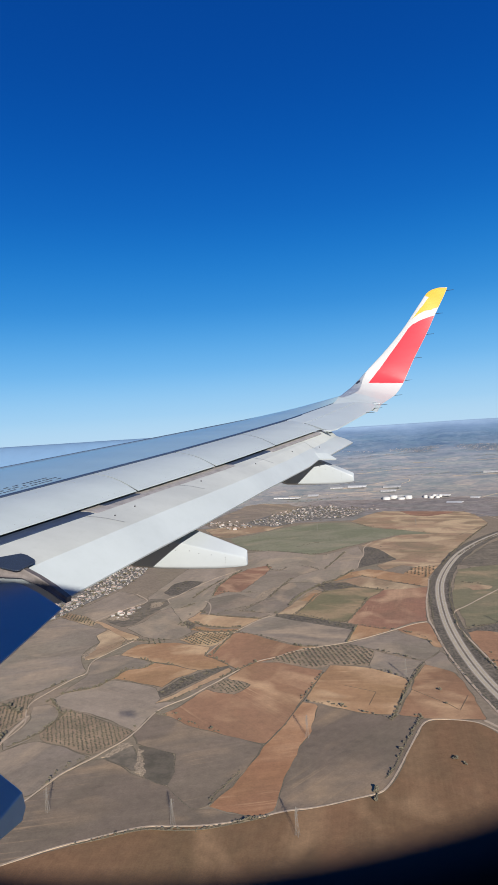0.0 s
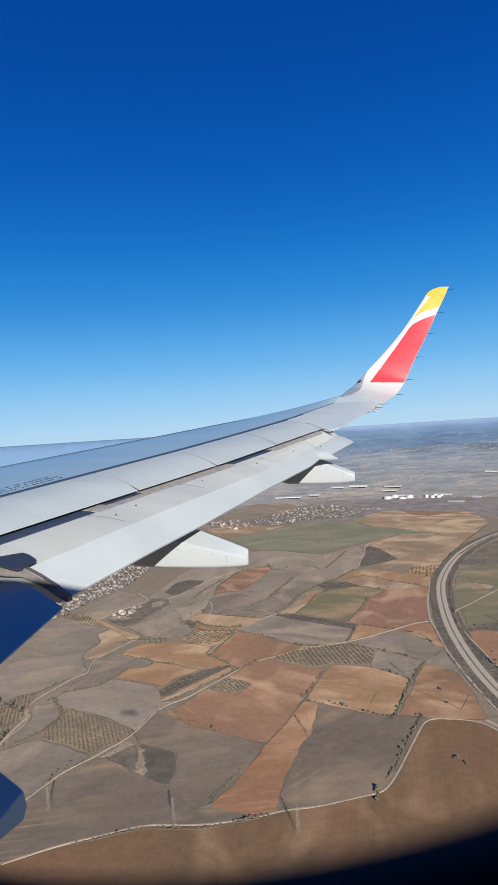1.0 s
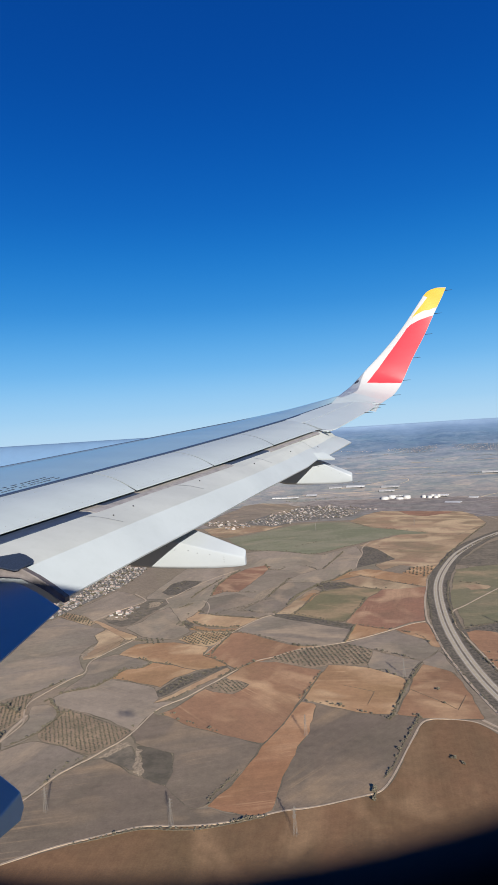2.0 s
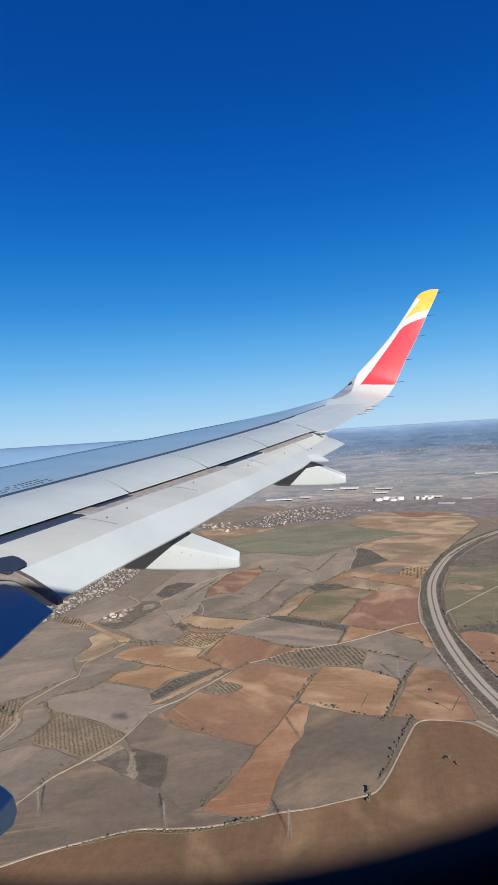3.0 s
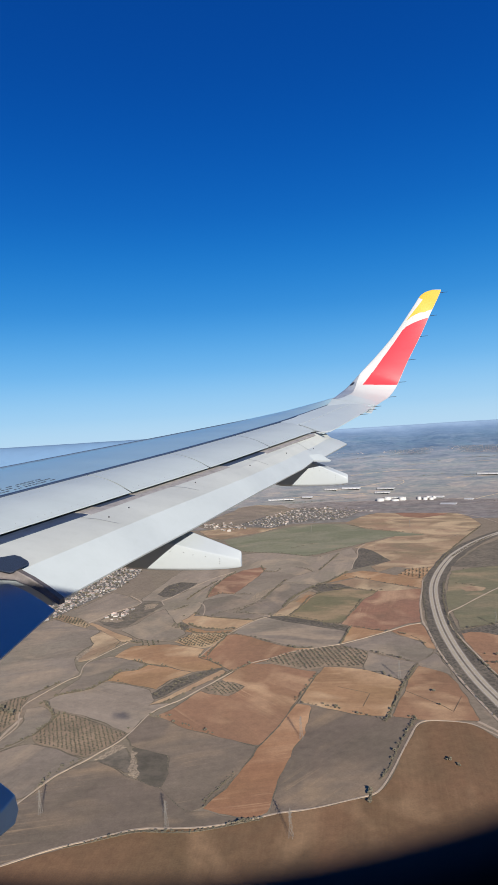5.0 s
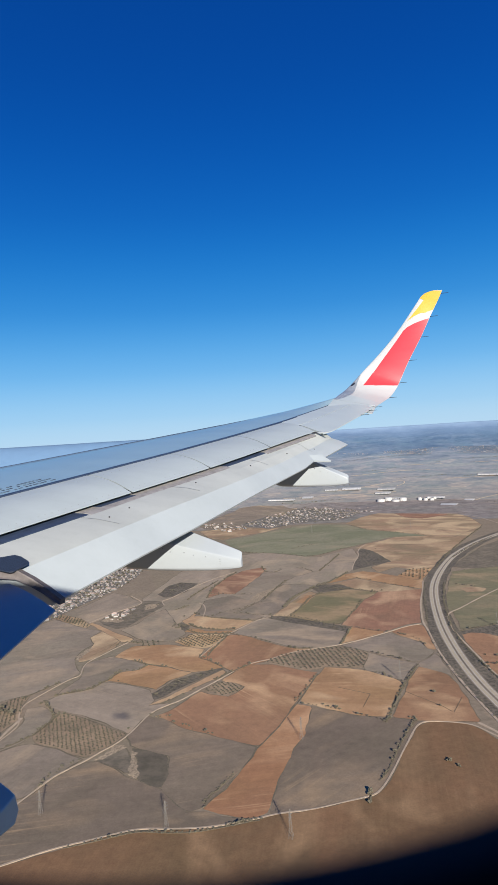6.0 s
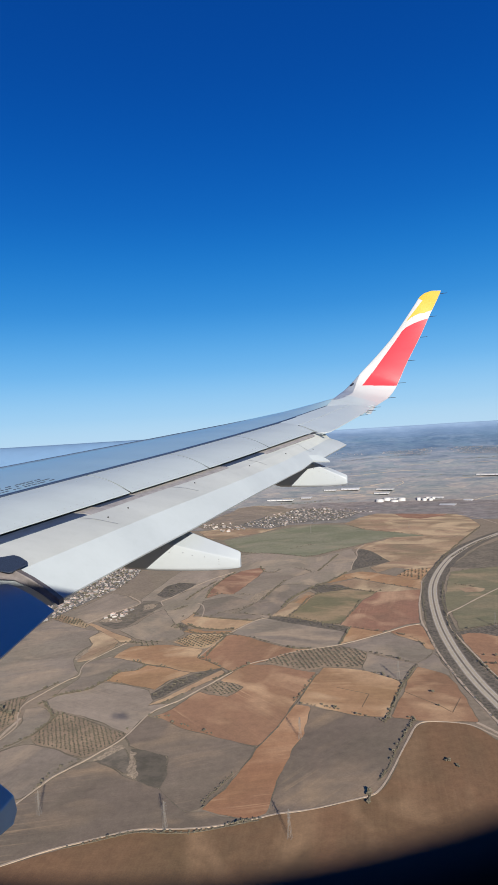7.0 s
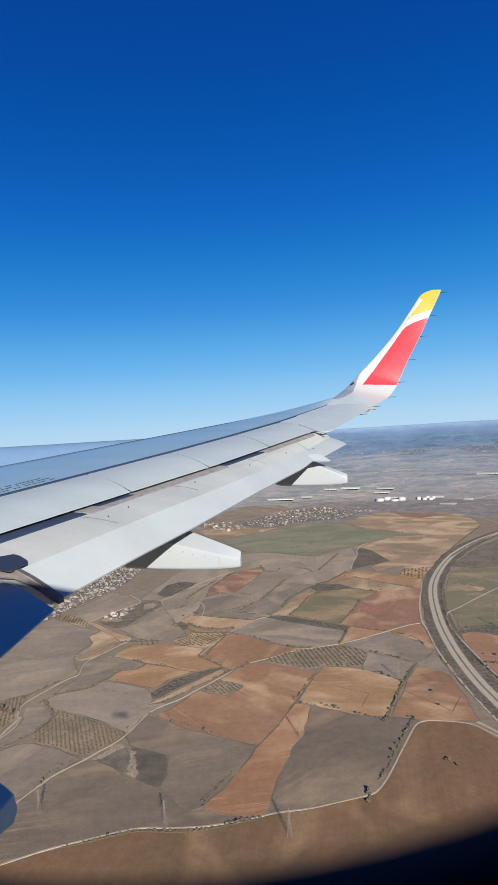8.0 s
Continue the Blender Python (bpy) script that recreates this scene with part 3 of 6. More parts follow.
field("orange_field", ORANGE, "narrow orange strip", [(-191, 1605), (-179, 1630), (-135, 1598), (-65, 1588), (-82, 1564), (-127, 1578), (-162, 1585)])
field("scrub_patch", SCRUB, "dark scrub patch", [(-232, 1656), (-208, 1685), (-181, 1650), (-192, 1605), (-216, 1628)])
field("grove_floor", SAND, "pale ground of an olive plot", [(-207, 1529), (-169, 1582), (-113, 1570), (-84, 1560), (-90, 1523), (-117, 1475), (-133, 1466), (-174, 1486)])
field("orange_field", ORANGE, "pale orange clay field", [(-335, 1437), (-302, 1515), (-216, 1510), (-130, 1462), (-142, 1412), (-82, 1337), (-146, 1319), (-197, 1360), (-246, 1382), (-278, 1412)])
field("orange_field", ORANGE, "orange clay field below a row of trees", [(-319, 1305), (-300, 1349), (-261, 1352), (-245, 1379), (-197, 1357), (-146, 1319), (-188, 1283), (-210, 1239), (-259, 1272)])
field("grey_field", GREY, "grey field beside the lane", [(-391, 1394), (-380, 1423), (-341, 1449), (-284, 1413), (-250, 1379), (-267, 1349), (-300, 1355), (-318, 1311), (-333, 1278), (-351, 1261), (-383, 1255), (-404, 1245), (-398, 1269), (-376, 1327), (-380, 1362)])
field("fallow_field", FALLOW, "pale grey-brown fallow field", [(-414, 1215), (-401, 1242), (-350, 1258), (-320, 1297), (-265, 1273), (-224, 1241), (-203, 1190), (-213, 1167), (-175, 1176), (-192, 1149), (-215, 1109), (-228, 1061), (-259, 1085), (-295, 1119), (-332, 1147), (-369, 1168), (-404, 1191)])
field("grove_floor", GROVE, "green-grey ground of an olive grove", [(-393, 1075), (-381, 1109), (-371, 1143), (-361, 1160), (-318, 1128), (-269, 1087), (-229, 1059), (-243, 1031), (-261, 1010), (-281, 986), (-307, 1001), (-336, 1023), (-379, 1044)])
field("grey_field", GREY, "small grey field by the lane", [(-441, 1186), (-414, 1197), (-380, 1156), (-378, 1126), (-391, 1081), (-406, 1044), (-433, 1019), (-448, 1057), (-427, 1103), (-428, 1133)])
field("grove_floor", GROVE, "ground of an olive grove by the lane", [(-518, 1183), (-498, 1212), (-478, 1246), (-456, 1250), (-452, 1203), (-439, 1139), (-453, 1096), (-466, 1055)])
field("fallow_field", GREY, "broad grey-brown fallow field", [(-551, 1188), (-648, 1409), (-594, 1462), (-606, 1731), (-570, 1786), (-499, 1728), (-448, 1672), (-410, 1650), (-425, 1598), (-403, 1543), (-423, 1494), (-422, 1445), (-387, 1357), (-400, 1319), (-421, 1293), (-450, 1260), (-487, 1239)])
field("grey_field", TAN, "small terraced field with pale lines", [(-406, 1649), (-338, 1559), (-345, 1511), (-383, 1438), (-405, 1424), (-422, 1453), (-405, 1526), (-405, 1551), (-425, 1598)])
field("eroded_bank", CHALK, "pale scarred bank beside the lane", [(-424, 1464), (-414, 1500), (-402, 1530), (-400, 1498), (-408, 1465), (-411, 1432)], ragged=2.7, wave=0.1, margin=0)
field("sandy_bank", SAND, "pale sandy bank beside the lane", [(-462, 1725), (-448, 1732), (-375, 1638), (-311, 1571), (-316, 1551), (-335, 1546), (-375, 1606), (-437, 1690)])
field("grove_floor", TAN, "strip of young olives", [(-575, 1798), (-560, 1834), (-500, 1787), (-451, 1708), (-458, 1684), (-508, 1730), (-550, 1771)])
field("fallow_field", FALLOW, "pinkish fallow field below the suburb", [(-557, 1833), (-523, 1909), (-491, 1986), (-464, 2063), (-409, 2013), (-345, 1904), (-366, 1872), (-413, 1823), (-437, 1751), (-459, 1730), (-500, 1787)])
field("scrub_patch", WASTE, "scrubby bluff with pale scars", [(-436, 1740), (-419, 1813), (-391, 1830), (-351, 1880), (-349, 1937), (-290, 1916), (-276, 1869), (-310, 1777), (-332, 1723), (-346, 1675), (-372, 1661), (-411, 1704)])
field("eroded_bank", CHALK, "pale scar on the bluff", [(-335, 1883), (-316, 1897), (-294, 1886), (-302, 1844), (-325, 1826)], ragged=2.7, wave=0.1, margin=0)
field("eroded_bank", CHALK, "pale scars round the ruins", [(-434, 1745), (-419, 1774), (-393, 1763), (-360, 1729), (-384, 1719), (-409, 1729)], ragged=2.7, wave=0.1, margin=0)
field("fallow_field", FALLOW, "fallow field in a dip", [(-327, 1691), (-302, 1775), (-268, 1830), (-217, 1667), (-183, 1585), (-218, 1531), (-271, 1542), (-305, 1570), (-358, 1649)])
field("scrub_patch", SCRUB, "dark scrub island in a fallow field", [(-311, 2002), (-298, 2111), (-257, 2155), (-198, 2123), (-226, 2031), (-258, 1968), (-288, 1962)])
field("clay_field", DARK_CLAY, "red clay field with a pale foot", [(-155, 1922), (-146, 2039), (-107, 2189), (-50, 2281), (14, 2319), (32, 2285), (-2, 2159), (-48, 1991), (-78, 1950), (-116, 1967)])
field("fallow_field", FALLOW, "pale fallow field", [(31, 2266), (85, 2204), (166, 2244), (188, 2191), (119, 2133), (77, 2048), (38, 1962), (12, 1934), (-30, 1931), (-76, 1943), (-2, 2159)])
field("eroded_bank", CHALK, "pale eroded earth on a slope", [(-30, 1865), (-10, 1933), (32, 1992), (38, 1941), (6, 1869), (-14, 1830)], ragged=2.7, wave=0.1, margin=0)
field("grey_field", GREY, "grey field with a hedge", [(-178, 1736), (-160, 1897), (-81, 1937), (-11, 1842), (-61, 1748), (14, 1698), (-16, 1669), (-90, 1701), (-136, 1722)])
field("grey_field", GREY, "grey sloping field", [(-61, 1748), (-11, 1836), (41, 1954), (77, 2040), (160, 2017), (170, 1977), (121, 1919), (76, 1790), (29, 1695)])
field("tan_field", TAN, "tan strip between two hedges", [(32, 1694), (80, 1801), (147, 1933), (174, 1899), (119, 1780), (77, 1679)])
field("clay_wedge", ORANGE, "orange patch on the tan strip", [(100, 1815), (140, 1888), (160, 1876), (124, 1797)], margin=0)
field("scrub_strip", SCRUB, "dark scrub along a dry gully", [(155, 1967), (180, 2004), (249, 1993), (284, 1932), (239, 1923), (179, 1911)])
field("grey_green_field", SAGE, "wide grey-green field below the village", [(-144, 2958), (-116, 2813), (-53, 2643), (103, 2552), (185, 2465), (254, 2500), (329, 2571), (436, 2664), (578, 2783), (732, 2768), (630, 2906), (524, 3021), (449, 3225), (314, 3286), (197, 3258), (80, 3156), (-30, 3043)])
field("clay_field", TAN, "pinkish clay strip", [(-283, 3290), (-147, 3349), (-2, 3286), (117, 3234), (52, 3149), (-57, 3071), (-161, 2980), (-224, 3070)])
field("grey_field", GREY, "grey-brown field beside the far village", [(-304, 3480), (-228, 3768), (-102, 4120), (7, 4140), (186, 4118), (271, 4008), (130, 3668), (-1, 3387), (-147, 3349), (-249, 3334)])
field("waste_land", WASTE, "rough grass beside the motorway", [(641, 2144), (851, 2458), (959, 2561), (1028, 2604), (823, 2097), (687, 2103)])
field("sprouting_field", SPROUT, "green crop beside the motorway", [(620, 2071), (684, 2095), (785, 2109), (890, 2103), (635, 1520), (511, 1506), (461, 1495), (486, 1638), (473, 1646), (524, 1809), (576, 1963)])
field("tan_field", TAN, "tan patch in the green crop", [(576, 1862), (617, 1871), (650, 1842), (619, 1810), (581, 1813)], margin=0)
field("scrub_land", SCRUB, "scrub strip below the green crop", [(448, 1476), (495, 1501), (635, 1520), (575, 1382), (491, 1451), (458, 1449)])
field("clay_field", CLAY, "red clay field beyond the motorway", [(440, 1449), (471, 1467), (504, 1452), (572, 1375), (448, 1090), (434, 1199), (436, 1283), (441, 1378)])
field("ochre_field", OCHRE, "broad ochre field in the foreground", [(346, 969), (331, 1005), (319, 1021), (295, 1030), (261, 1037), (246, 1033), (236, 1022), (218, 986), (193, 937), (171, 893), (152, 859), (138, 841), (128, 836), (85, 824), (48, 813), (12, 811), (-23, 800), (-58, 792), (-93, 789), (-156, 793), (-203, 785), (-247, 770), (-271, 760), (-317, 739), (-347, 720), (-284, 575), (-48, 482), (224, 566), (360, 926)])
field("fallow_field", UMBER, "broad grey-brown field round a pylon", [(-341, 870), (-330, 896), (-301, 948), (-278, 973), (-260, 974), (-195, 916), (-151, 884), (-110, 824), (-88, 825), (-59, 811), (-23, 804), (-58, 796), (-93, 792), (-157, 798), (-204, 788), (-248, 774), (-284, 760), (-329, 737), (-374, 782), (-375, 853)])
field("fallow_field", GREY, "brown field below the olives", [(-386, 880), (-439, 1011), (-405, 1040), (-378, 1042), (-335, 1021), (-307, 999), (-283, 981), (-303, 955), (-332, 902), (-343, 877)])
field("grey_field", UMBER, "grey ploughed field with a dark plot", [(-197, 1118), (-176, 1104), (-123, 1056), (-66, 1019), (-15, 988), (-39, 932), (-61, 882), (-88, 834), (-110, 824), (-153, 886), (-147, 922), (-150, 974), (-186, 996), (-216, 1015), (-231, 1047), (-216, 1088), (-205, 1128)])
field("dark_plot", DARKPLOT, "dark green-grey fallow plot", [(-212, 1009), (-186, 998), (-152, 973), (-147, 922), (-152, 884), (-171, 898), (-191, 915), (-197, 960)])
field("brown_plot", WASTE, "brown weedy plot", [(-260, 974), (-244, 995), (-231, 1017), (-217, 1004), (-207, 964), (-203, 929), (-231, 951)])
field("eroded_bank", CHALK, "pale eroded bank of bare earth by the track", [(-265, 980), (-253, 996), (-245, 1017), (-233, 1026), (-220, 1013), (-229, 1006), (-240, 993), (-253, 975)], ragged=2.7, wave=0.1, margin=0)
field("eroded_bank", CHALK, "pale eroded gully between two plots", [(-214, 1000), (-205, 993), (-201, 960), (-189, 933), (-193, 915), (-203, 924), (-207, 964)], ragged=2.7, wave=0.1, margin=0)
field("suburb_ground", LOTS, "gardens and lots of a low suburb", [(-891, 1891), (-647, 2024), (-602, 2176), (-501, 2588), (-423, 2609), (-430, 2281), (-464, 2108), (-515, 1978), (-552, 1873), (-575, 1809), (-629, 1667), (-734, 1545)])
field("village_ground", LOTS, "gardens round the village", [(-90, 3427), (174, 3912), (398, 4083), (631, 3697), (485, 3423), (205, 3378), (69, 3236)])
MOTORWAY = [(419, 726), (414, 815), (408, 894), (403, 969), (398, 999), (395, 1092), (392, 1192), (402, 1357), (429, 1556), (487, 1818), (540, 1981), (622, 2169), (713, 2343), (850, 2535), (973, 2670), (1164, 2847), (1281, 2883), (1539, 2992)]
motorway = tagged(new("motorway"), "pale dual carriageway curving through the fields", "motorway", kind="structure")
strip("verge", SCRUB, "scrubby verge", MOTORWAY, 66, 0.56, parent=motorway, wobble=0.25)
strip("bank", BANK, "bare earth bank", MOTORWAY, 27, 0.60, parent=motorway, wobble=0.10)
for side in (-6.9, 6.9):
    strip("shoulder", SHOULDER, "pale gravel shoulder", MOTORWAY, 10.2, 0.62, offset=side, parent=motorway, wobble=0.08)
    strip("carriageway", TARMAC, "worn pale asphalt", MOTORWAY, 7.6, 0.66, offset=side, parent=motorway)
    for edge in (-3.4, 3.4):
        strip("edge_line", LINE_PAINT, "faded white edge line", MOTORWAY, 0.3, 0.67, offset=side + edge, parent=motorway)
strip("median", BANK, "bare earth median", MOTORWAY, 3.4, 0.64, parent=motorway, wobble=0.5)
strip("median_hedge", SCRUB, "weedy strip of the median", MOTORWAY, 1.1, 0.70, parent=motorway, wobble=0.8)
strip("track", TRACK, "pale dirt farm track", [(496, 1287), (525, 1335), (590, 1398), (622, 1497)], 3.9, 0.62, wobble=0.35, category="track")
strip("track", TRACK, "pale lane", [(-741, 1164), (-714, 1192), (-662, 1320), (-670, 1390), (-654, 1509), (-631, 1770), (-576, 1995)], 4.5, 0.62, wobble=0.35, category="track")
strip("track", TRACK, "pale lane", [(-516, 779), (-472, 838), (-443, 866), (-435, 903), (-446, 986), (-446, 1074), (-435, 1150)], 4.5, 0.62, wobble=0.35, category="track")
strip("track", TRACK, "pale lane", [(-472, 838), (-465, 911)], 4.5, 0.62, wobble=0.35, category="track")
strip("track", TRACK, "pale dirt farm track", [(108, 3948), (400, 4100), (748, 4047), (1077, 3961), (1446, 3825)], 6.3, 0.62, wobble=0.35, category="track")
strip("track", TRACK, "pale dirt farm track", [(361, 3732), (609, 3656), (950, 3502), (1107, 3252), (1119, 2976)], 5.4, 0.62, wobble=0.35, category="track")
strip("track", TRACK, "pale dirt farm track", [(527, 4213), (785, 4217), (898, 4222), (978, 4216), (985, 4184), (922, 4172)], 4.8, 0.62, wobble=0.35, category="track")
strip("track", TRACK, "pale dirt farm track", [(192, 4194), (555, 4165), (908, 4117)], 4.9, 0.62, wobble=0.35, category="track")
strip("track", TRACK, "pale dirt farm track", [(1000, 3690), (1297, 3894), (1474, 3889)], 5.4, 0.62, wobble=0.35, category="track")
strip("track", TRACK, "pale dirt farm track", [(612, 3680), (824, 3760), (1370, 3622)], 4.5, 0.62, wobble=0.35, category="track")
strip("track", TRACK, "pale dirt farm track", [(1246, 4149), (1441, 4089), (1601, 4043)], 6.2, 0.62, wobble=0.35, category="track")
strip("track", TRACK, "pale dirt farm track", [(662, 4344), (963, 4323), (1173, 4266)], 4.5, 0.62, wobble=0.35, category="track")
strip("track", TRACK, "pale dirt farm track", [(1047, 4357), (1328, 4280), (1658, 4173)], 4.4, 0.62, wobble=0.35, category="track")
strip("track", TRACK, "dirt track along the ochre field", [(358, 960), (348, 974), (332, 1007), (320, 1022), (296, 1032), (262, 1041), (247, 1037), (235, 1024), (217, 988), (192, 939), (170, 894), (151, 860), (139, 844), (128, 838), (86, 826), (48, 815), (12, 813), (-23, 803), (-58, 795), (-93, 791), (-128, 793), (-157, 797), (-177, 795), (-203, 787), (-229, 778), (-248, 773), (-272, 764), (-301, 750), (-328, 736)], 2.7, 0.62, wobble=0.35, category="track")
strip("track", TRACK, "pale lane between the fields", [(-348, 861), (-342, 874), (-331, 899), (-317, 933), (-302, 952), (-279, 977), (-260, 1006), (-246, 1022), (-229, 1053), (-217, 1092), (-205, 1135), (-183, 1162), (-155, 1183), (-132, 1218), (-112, 1242), (-81, 1286)], 2.8, 0.62, wobble=0.35, category="track")
strip("track", TRACK, "pale lane between the fields", [(-81, 1286), (-63, 1314), (-42, 1336), (-19, 1358), (18, 1372), (56, 1404), (119, 1422), (171, 1435), (226, 1463), (292, 1504), (348, 1541), (384, 1552)], 2.8, 0.62, wobble=0.35, category="track")
strip("track", TRACK, "narrow lane past the olives", [(-450, 1038), (-441, 1064), (-432, 1103), (-431, 1123), (-448, 1166), (-452, 1208), (-438, 1240), (-419, 1284), (-397, 1327), (-380, 1340), (-389, 1387), (-386, 1424), (-364, 1464), (-346, 1499), (-314, 1554)], 2.1, 0.62, wobble=0.35, category="track")
strip("track", TRACK, "dirt track below the suburb", [(-462, 1730), (-441, 1768), (-413, 1823), (-360, 1883), (-346, 1911), (-361, 1947), (-400, 2011)], 3.6, 0.62, wobble=0.35, category="track")
strip("track", TRACK, "dirt track round the scrub island", [(-276, 1869), (-293, 1923), (-269, 1944), (-248, 1994), (-212, 2072), (-159, 2170), (-80, 2271)], 3.0, 0.62, wobble=0.35, category="track")
strip("track", TRACK, "curved dirt track", [(-154, 1726), (-151, 1792), (-160, 1853), (-178, 1876)], 3.0, 0.62, wobble=0.35, category="track")
strip("track", TRACK, "service track beside the motorway", [(500, 1969), (468, 1856), (431, 1740), (406, 1635), (389, 1556), (386, 1498), (376, 1426), (368, 1346), (364, 1249), (363, 1165), (364, 1096), (367, 1024), (372, 955)], 4.5, 0.62, wobble=0.35, category="track")
strip("track", TRACK, "service track beside the motorway", [(803, 1944), (679, 1834), (588, 1743), (506, 1654), (474, 1630), (458, 1588), (442, 1499), (438, 1425), (437, 1333), (434, 1199), (439, 1091)], 4.0, 0.62, wobble=0.35, category="track")
strip("track", TRACK, "dirt track past a dark plot", [(318, 2188), (343, 2306), (379, 2412), (393, 2536), (444, 2647)], 3.6, 0.62, wobble=0.35, category="track")
strip("field_line", MARGIN, "weedy line between two clay fields", [(-15, 988), (15, 1043), (38, 1101), (60, 1150), (85, 1218), (106, 1273)], 1.6, 0.58, category="field edge")
strip("track", TRACK, "dirt track between clay fields", [(-139, 1408), (-117, 1471), (-82, 1560), (-45, 1616), (-9, 1667), (29, 1690)], 1.9, 0.62, wobble=0.35, category="track")
strip("field_line", MARGIN, "weedy line inside a field", [(136, 1199), (188, 1160)], 0.75, 0.58, rounds=0, category="field edge")
strip("field_line", MARGIN, "weedy line inside a field", [(188, 1160), (165, 1105)], 0.75, 0.58, rounds=0, category="field edge")
strip("field_line", MARGIN, "weedy line inside a field", [(252, 1162), (299, 1090), (309, 1066)], 0.75, 0.58, rounds=0, category="field edge")
strip("field_line", MARGIN, "weedy line inside a field", [(309, 1066), (342, 1125)], 0.75, 0.58, rounds=0, category="field edge")
strip("field_line", MARGIN, "weedy line inside a field", [(156, 2026), (78, 2063)], 0.75, 0.58, rounds=0, category="field edge")
strip("field_line", MARGIN, "weedy line inside a field", [(-384, 1468), (-361, 1510), (-347, 1557)], 0.75, 0.58, rounds=0, category="field edge")
strip("track", TRACK, "service track beside the motorway", [(368, 1025), (360, 983)], 4.0, 0.62, wobble=0.35, category="track")
strip("track", TRACK, "gravel track down to the motorway", [(335, 1025), (356, 982), (378, 904), (385, 817), (388, 729)], 5.5, 0.62, wobble=0.35, category="track")
strip("track", TRACK, "gravel track up from the motorway", [(423, 1036), (439, 989), (433, 930), (431, 868), (434, 807), (435, 742)], 5.0, 0.62, wobble=0.35, category="track")
strip("track", TRACK, "pale dirt track round the scrub slope", [(439, 989), (476, 967), (519, 947), (556, 939), (572, 962), (579, 991), (559, 1038), (521, 1092), (494, 1166), (487, 1199), (502, 1243)], 3.6, 0.62, wobble=0.35, category="track")
bridge = tagged(new("bridge"), "narrow concrete farm bridge over the motorway", "bridge", kind="structure")
BRIDGE = [(362, 980), (440, 985)]
strip("deck", TRACK, "pale concrete deck", BRIDGE, 8.5, 6.4, rounds=0, parent=bridge)
for side in (-4.0, 4.0):
    strip("parapet", LINE_PAINT, "pale parapet", BRIDGE, 0.5, 7.3, rounds=0, offset=side, parent=bridge)


# ---- the airliner: local x runs aft, y outboard, z up, from the passenger's eye ----
airliner = tagged(new("airliner"), "white and grey airliner in flight with red and yellow winglet", "airliner")
airliner.matrix_basis = pose(0, 0, EYE, 0, 0, -20)


def along(stations, values):
    return lambda s: float(np.interp(s, stations, values))


crest_x = along([1.0, 7.55, 9.46, 11.0, 12.2, 13.6], [-10.8, -6.58, -5.33, -4.36, -3.66, -2.99])   # highest line of the upper skin
hinge_x = along([1.0, 5.82, 8.22, 9.4, 10.93, 13.6], [-7.0, -5.10, -4.17, -3.78, -3.35, -2.93])     # spoiler hinge
shroud_x = along([1.0, 4.93, 6.4, 7.75, 8.63, 10.2], [-5.8, -4.33, -3.79, -3.28, -3.02, -2.57])     # rear edge of the spoilers
fold_x = along([4.3, 4.60, 5.18, 5.89, 6.72, 7.66, 8.79, 9.6, 10.9], [-3.86, -3.77, -3.59, -3.38, -3.12, -2.88, -2.67, -2.54, -2.36])                   # brow of the flap
flap_x = along([4.3, 4.76, 5.5, 6.44, 7.58, 8.0, 9.0, 9.40, 9.60, 9.62, 10.55], [-3.53, -3.41, -3.22, -2.99, -2.75, -2.66, -2.47, -2.42, -2.21, -2.335, -2.14])   # with a notch near the tip
tip_x = along([10.2, 10.38, 11.01, 11.94, 12.69, 13.36, 13.6], [-2.58, -2.40, -2.33, -2.25, -2.17, -2.13, -2.11])                                # rear edge outboard of the flap


def chord(s):
    return max(1.2, 3.9 - 0.25 * (s - 4.9))


def deck(s):
    return -0.80 + 0.148 * (s - 4.9)


def spread(a, b, n):
    return [a + (b - a) * i / (n - 1) for i in range(n)]


def loft(name, section, stations, mat, label="", parent=None, smooth=True, sharp=35):
    v, f = grid([section(s) for s in stations], True, True)
    me = fix_normals(mesh_of(name, v, f, mat, smooth))
    if smooth:
        me.set_sharp_from_angle(angle=radians(sharp))
    return part(name, me, parent or airliner, label)


def skin_section(s):
    c = chord(s)
    lift = 0.035 * min(1, max(0, (s - 10.8) / 2)) + 0.05 * max(0, (s - 12) / 1.6) ** 2
    x0, x1, z0, z1 = crest_x(s), hinge_x(s), deck(s) + 0.045 * c + lift, deck(s) + 0.04 * c + lift * 0.3
    x1 = max(x1, x0 + 0.06)
    pts = [(x0 + (x1 - x0) * k, z0 + (z1 - z0) * k + 0.012 * c * math.sin(math.pi * k)) for k in (0, 0.25, 0.5, 0.75, 1)]
    pts += [(x1, z1 - 0.09), (x1, z1 - 0.10 * c), (x0 + 0.1 * c, z0 - 0.13 * c), (x0 - 0.09 * c, z0 - 0.10 * c), (x0 - 0.12 * c, z0 - 0.055 * c), (x0 - 0.07 * c, z0 - 0.018 * c)]
    return [(x, s, z) for x, z in pts]


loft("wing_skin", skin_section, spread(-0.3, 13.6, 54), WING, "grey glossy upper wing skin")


def well_section(s):
    c = chord(s)
    x0, x1 = hinge_x(s) - 0.02, max(shroud_x(s), hinge_x(s) + 0.1)
    return [(x0, s, deck(s) + 0.04 * c - 0.075), (x1 - 0.05, s, deck(s) - 0.10), (x1 - 0.05, s, deck(s) - 0.2), (x0, s, deck(s) - 0.1 * c)]


loft("flap_well", well_section, spread(-0.3, 10.2, 34), BLACK, "dark gap between spoilers and flap")



